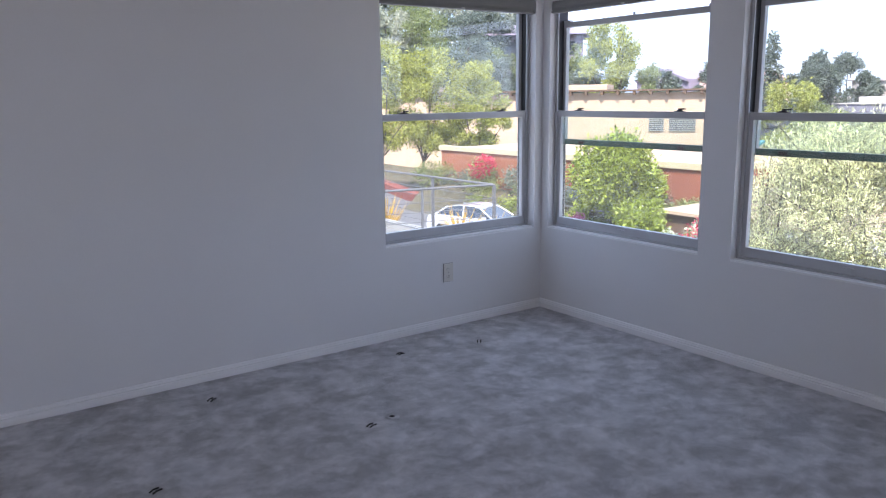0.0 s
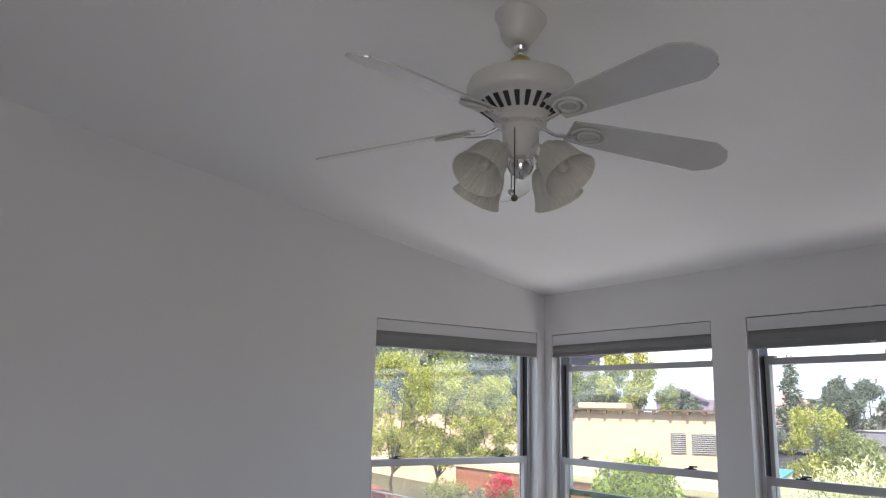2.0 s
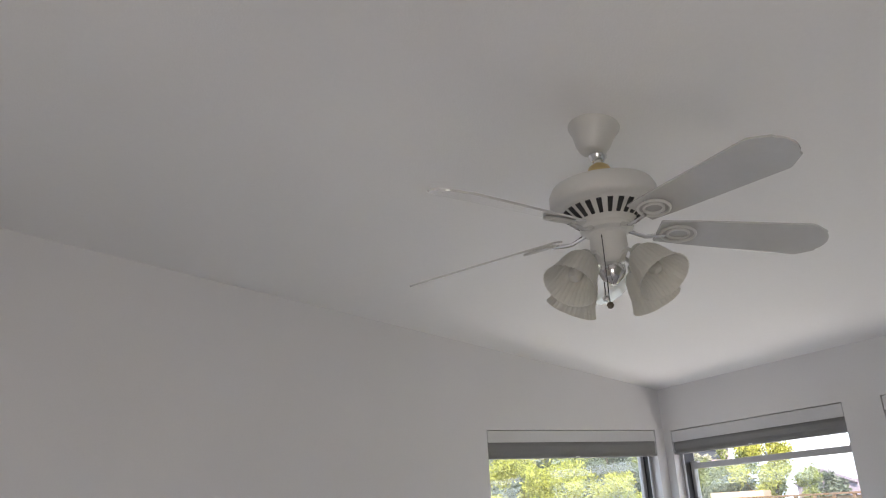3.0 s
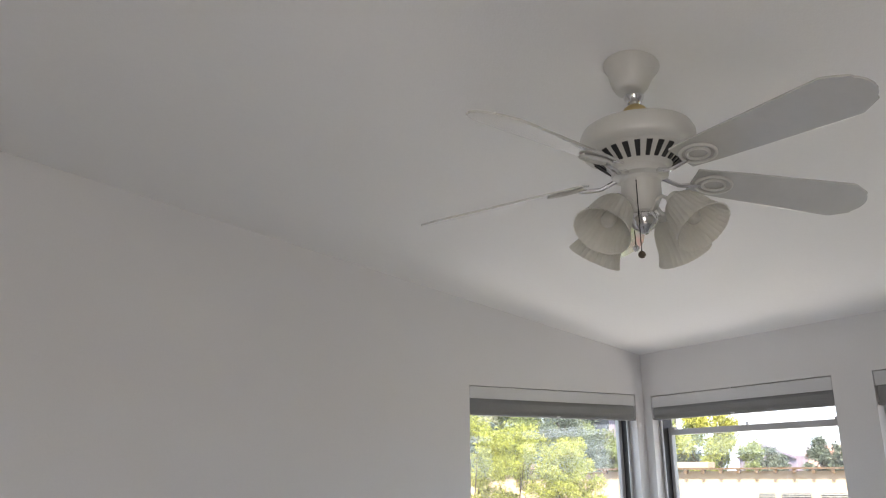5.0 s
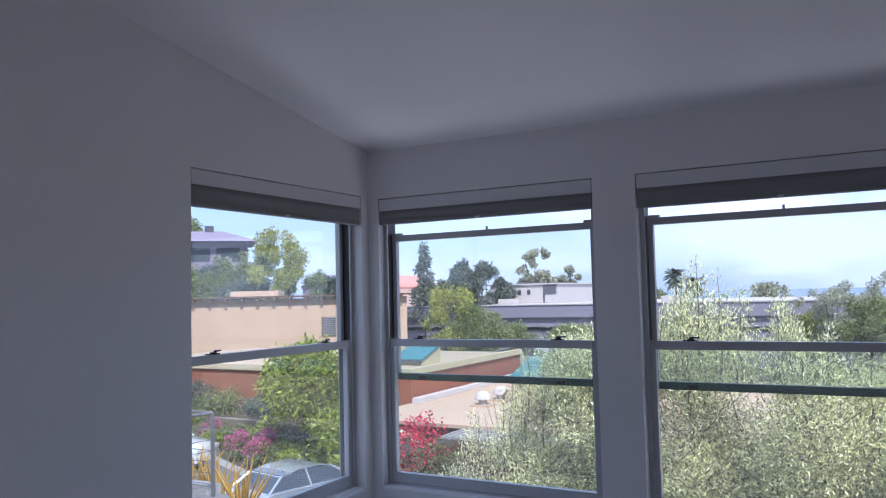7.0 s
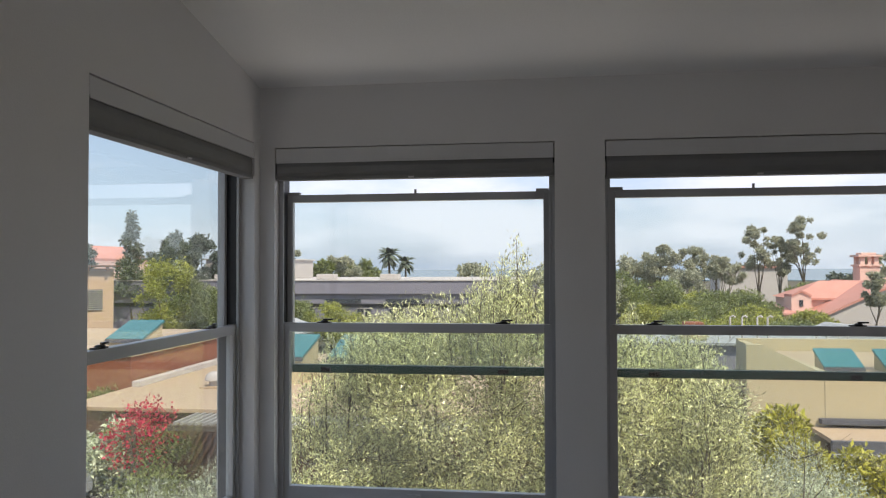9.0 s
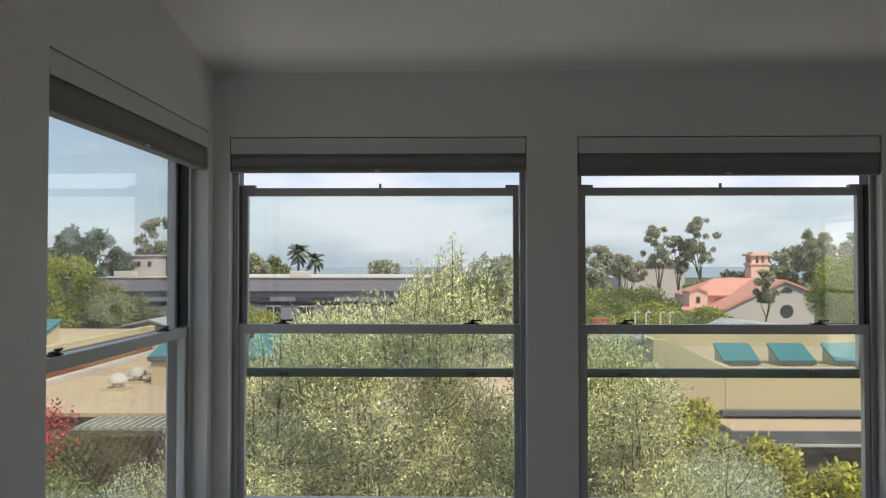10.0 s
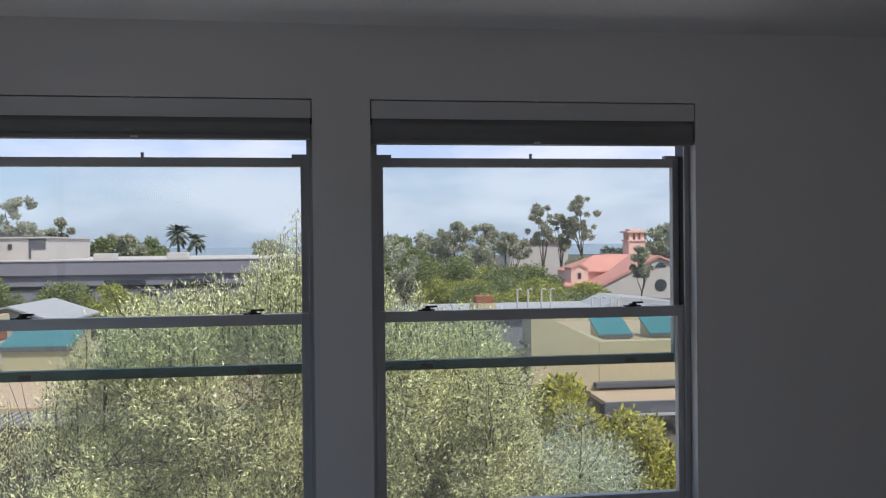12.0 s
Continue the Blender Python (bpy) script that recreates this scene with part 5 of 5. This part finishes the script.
boxes("wall", M_HILLROOF, root, ((0, 0, -1), (10, 11.9, 9.4)))
bm = bmesh.new()
low, high = [bm.verts.new(p) for p in ((-1.5, -1.4, 9.4), (-1.5, 13.3, 9.4), (11.5, 13.3, 9.4), (11.5, -1.4, 9.4))], [bm.verts.new(p) for p in ((5.0, 3.0, 11.2), (5.0, 10.0, 11.2))]
for f in ((low[0], low[1], high[1], high[0]), (low[1], low[2], high[1]), (low[2], low[3], high[0], high[1]), (low[3], low[0], high[0]), tuple(low[::-1])):
    bm.faces.new(f)
part("roof", bm, M_HILLROOF, root)
boxes("chimney", M_GREYDARK, root, ((4.4, 4.2, 10.6), (5.4, 5.4, 11.9)))
for k in range(3):
    boxes("window", M_WIN, root, ((-0.07, 1.0 + k * 3.8, 6.8), (0.03, 4.0 + k * 3.8, 8.6)))
root = building("gabled_house", "far grey house with gabled roofs behind the beige building", "house")
zc = -2
gable(root, 76, 88, 55.2, 63.2, 59.2, 3.0, 3.0, 4.4, M_HILLROOF, tiles=M_HILLROOF)
gable(root, 78, 90, 50.3, 56.3, 53.3, 2.6, 2.6, 4.2, M_PINK)
root = building("far_house", "far pale house on the hillside among gum trees", "house")
boxes("wall", M_OFFWHITE, root, ((170, -52, -6), (180, -38, 1.4)))
boxes("roof", M_REDROOF, root, ((169.5, -52.5, 1.4), (180.5, -37.5, 1.9)), bevel=0.2)

# ---- far trees ----
# x, y, top, width, foot of the crown, kind
near_roofs = [
    (40.4, 21.7, 2.7, 5.0, -2.7, "y"),
    (41.3, 19.9, 1.2, 4.5, -2.7, "m"),
    (55.4, 27.5, 0.0, 7, -5.3, "m"),
    (56.7, 24.9, -0.7, 7, -5.3, "m"),
    (58.6, 20.1, -0.9, 7, -5.3, "m"),
    (59.7, 16.8, -1.1, 7, -5.3, "y"),
    (70.6, 37.3, 5.4, 5, -4.2, "d"),
    (73.7, 35.6, 5.4, 7, -4.4, "d"),
    (67.6, 34.3, 4.7, 6, -4.0, "d"),
    (72.8, 32.9, 3.5, 4, -4.2, "d"),
]
hill_trees = [
    (38.8, 67.8, 11.4, 11, -1.2, "d"),
    (46.7, 74.7, 12.3, 10, 1.6, "g"),
    (47.7, 69.1, 11.8, 10, -1.4, "m"),
    (55.7, 73.1, 12.7, 11, 1.6, "d"),
    (73.7, 89.4, 15.3, 12, 1.6, "d"),
    (79.0, 87.4, 14.2, 12, 1.6, "m"),
    (59.1, 62.2, 6.3, 10, -1.5, "d"),
    (54.3, 63.9, 7.2, 9, -1.4, "m"),
    (48.9, 63.2, 8.4, 9, -1.3, "d"),
    (58.5, 57.2, 7.3, 7, -1.4, "m"),
    (57.5, 52.4, 7.4, 6, -1.2, "m"),
    (58.3, 48.4, 5.5, 6, -1.2, "m"),
    (52.9, 46.9, 8.9, 7.5, 0.3, "y"),
]
slope_trees = [
    (63.0, 49.0, 4.0, 5, -1.3, "d"),
    (62.8, 42.5, 4.7, 5, -1.2, "d"),
    (37.6, 73.1, 11.9, 12, -1.4, "m"),
    (36.1, 78.4, 12.7, 12, -1.5, "d"),
    (64.1, 65.7, 7.7, 7, -1.7, "g"),
    (43.5, 59.8, 5.4, 8, -1.1, "m"),
    (39.1, 60.5, 5.6, 8, -1.0, "g"),
    (36.3, 62.3, 4.9, 8, -1.0, "d"),
]
skyline_trees = [
    (102.3, 27.8, 3.6, 7, -2.2, "g"),
    (105.0, 25.7, 3.0, 7, -2.3, "m"),
    (99.7, 29.8, 2.8, 6, -2.1, "m"),
    (107.9, 9.6, 2.4, 9, -2.3, "g"),
    (56.5, 0.1, 2.3, 6, -3.6, "g"),
    (54.6, -2.1, 1.0, 6, -3.4, "m"),
    (66.6, -4.5, 2.7, 8, -3.3, "g"),
    (71.5, -7.2, 1.4, 8, -3.6, "m"),
    (58.4, 1.8, 0.0, 6, -3.8, "y"),
]
park_trees = [
    (95.4, -18.1, 1.3, 9, -5.4, "g"),
    (77.2, -17.4, -0.7, 9, -5.5, "m"),
    (78.6, -20.7, -0.6, 9, -5.7, "m"),
    (81.8, -23.4, -2.0, 6, -6.1, "m"),
    (69.2, -17.0, -2.2, 8, -4.8, "y"),
    (68.4, -20.4, -2.5, 8, -4.8, "y"),
    (67.7, -13.8, -1.6, 8, -4.7, "y"),
    (95.8, -24.5, -1.2, 8, -5.4, "m"),
    (111.4, -37.6, -0.5, 10, -6.8, "m"),
    (74.0, -12.0, 0.7, 9, -5.2, "m"),
]
church_trees = [
    (124.2, -46.5, 0.7, 11, -7.8, "d"),
    (125.8, -51.1, 3.8, 10, -5.6, "g"),
    (127.7, -57.1, 5.3, 11, -5.8, "g"),
    (129.6, -62.8, 6.2, 11, -6.0, "g"),
    (127.4, -67.4, 7.2, 12, -6.0, "g"),
    (82.6, -35.2, 1.0, 2.9, -2.5, "g"),
    (120.2, -68.2, 7.5, 12, -5.7, "g"),
    (116.1, -13.0, 3.5, 10, -4.7, "g"),
    (121.4, -9.0, 3.4, 9, -4.9, "m"),
]
upper_hill_trees = [
    (46.6, 84.1, 16.0, 13, 5.1, "g"),
    (52.0, 85.5, 16.2, 12, 5.3, "d"),
    (53.1, 80.0, 15.0, 12, 5.1, "m"),
    (61.3, 84.0, 16.4, 13, 5.4, "g"),
    (62.0, 78.3, 14.2, 11, 3.4, "d"),
    (79.9, 92.0, 16.2, 12, 6.0, "g"),
    (42.8, 86.2, 16.0, 13, 5.1, "m"),
    (43.4, 57.4, 6.1, 8, 0.3, "d"),
    (41.8, 61.1, 6.8, 9, 0.3, "m"),
    (48.2, 58.6, 5.8, 8, 0.2, "d"),
    (52.9, 57.1, 5.1, 8, 0.2, "m"),
    (53.3, 51.1, 4.1, 7, 0.3, "d"),
]
park_hedges = [
    (57.7, -12.7, -2.3, 6, -4.9, "y"),
    (59.3, -15.3, -2.2, 6, -5.1, "y"),
    (58.8, -17.4, -2.6, 6, -5.1, "y"),
    (60.2, -20.0, -2.5, 6, -5.3, "m"),
    (62.0, -11.7, -1.8, 6, -5.3, "m"),
    (67.4, -15.7, -1.6, 7, -5.9, "m"),
    (70.7, -19.3, -1.7, 7, -6.4, "y"),
    (66.2, -10.4, -1.4, 7, -5.7, "y"),
    (85.5, -16.3, -0.9, 8, -7.8, "y"),
    (73.2, -25.6, -2.4, 6, -6.8, "y"),
]
far = park_hedges + upper_hill_trees + near_roofs + hill_trees + slope_trees + skyline_trees + park_trees + church_trees
MATS = {"y": (M_YELLEAF, "yellow-green"), "m": (M_MIDLEAF, "mid-green"), "d": (M_DARKLEAF, "dark green"), "g": (M_GUMLEAF, "grey-green")}
for i, (x, y, top, w, foot, k) in enumerate(far):
    z0 = ground_z(x, y) - 0.1
    d = math.hypot(x, y)
    gum = k == "g"
    tree(x, y, z0, top - z0, w, max(0.3, foot - z0), MATS[k][0], int((3600 if gum else 6200) + 2600 * w / 6), 0.0037 * d, 200 + i, MATS[k][1] + " broadleaf tree beyond the neighbouring roofs", group=MATS[k][1] + " background trees", clumps=34 if gum else 24, shell=0.1, lump=0.42 if gum else 0.68)
tree(50.0, -28.6, G, 7.6, 8.4, 0.3, M_BRIGHTLEAF, 26000, 0.20, 77, "large dense round green tree beyond the cream building", clumps=40, lump=0.7)
# umbrella-shaped gum trees on bare trunks
for x, y, top, w, s in ((93.8, 37.4, 8.2, 6.4, 301), (97.3, 34.3, 5.4, 5.0, 302), (120.0, -33.2, 8.0, 6.6, 303), (120.5, -40.0, 9.6, 7.0, 304), (121.5, -36.7, 6.4, 4.4, 309), (114.9, -22.5, 4.8, 8, 305), (113.7, -17.3, 5.1, 8, 306), (115.4, -55.4, 7.1, 8, 307), (112.1, -26.6, 3.5, 6, 308)):
    z0 = ground_z(x, y) - 0.1
    tree(x, y, z0, top - z0, w, (top - z0) * 0.5, M_GUMLEAF, 8000, 0.33, s, "tall umbrella-shaped gum tree with a bare pale trunk", "gum tree", "tall gum trees", clumps=34, trunk_r=0.20, flat=0.8, lump=0.46, shell=0.1)
# conifer
for x, y, top, s in ((68.9, 40.3, 7.4, 311), (74.6, 38.3, 5.6, 312)):
    z0 = ground_z(x, y) - 0.1
    root = thing("conifer", (x, y, z0), "dark pointed conifer with uneven tiers behind the roofs", "conifer", "dark conifers")
    h = top - z0
    rng = random.Random(s)
    c = [(rng.uniform(-1, 1) * (1 - q) * 1.3, rng.uniform(-1, 1) * (1 - q) * 1.3, h * (0.35 + 0.62 * q)) for q in [k / 15 for k in range(16)]]
    r = [((1 - k / 15) * 1.1 + 0.35,) * 2 + (0.45,) for k in range(16)]
    trunk_mesh(root, (0, 0, -0.1), [(0, 0, h * 0.9)], 0.22)
    leaf_cloud("crown", M_DARKLEAF, c, r, 3600, 0.4, root, s)
palm(123.7, 25.4, -5.9, 9.9, 2.3, 1, "fan palm on the skyline beyond the roofs")
palm(126.4, 23.1, -5.9, 8.7, 2.0, 2, "fan palm on the skyline beyond the roofs")
palm(128.2, -28.6, -5.9, 8.1, 1.9, 3, "fan palm on the skyline beyond the roofs")
palm(142.6, -29.5, -5.9, 7.2, 1.3, 5, "fan palm on the skyline beyond the roofs")
palm(36.9, 57.2, -1.0, 6.3, 2.0, 4, "bushy palm behind the spring trees")
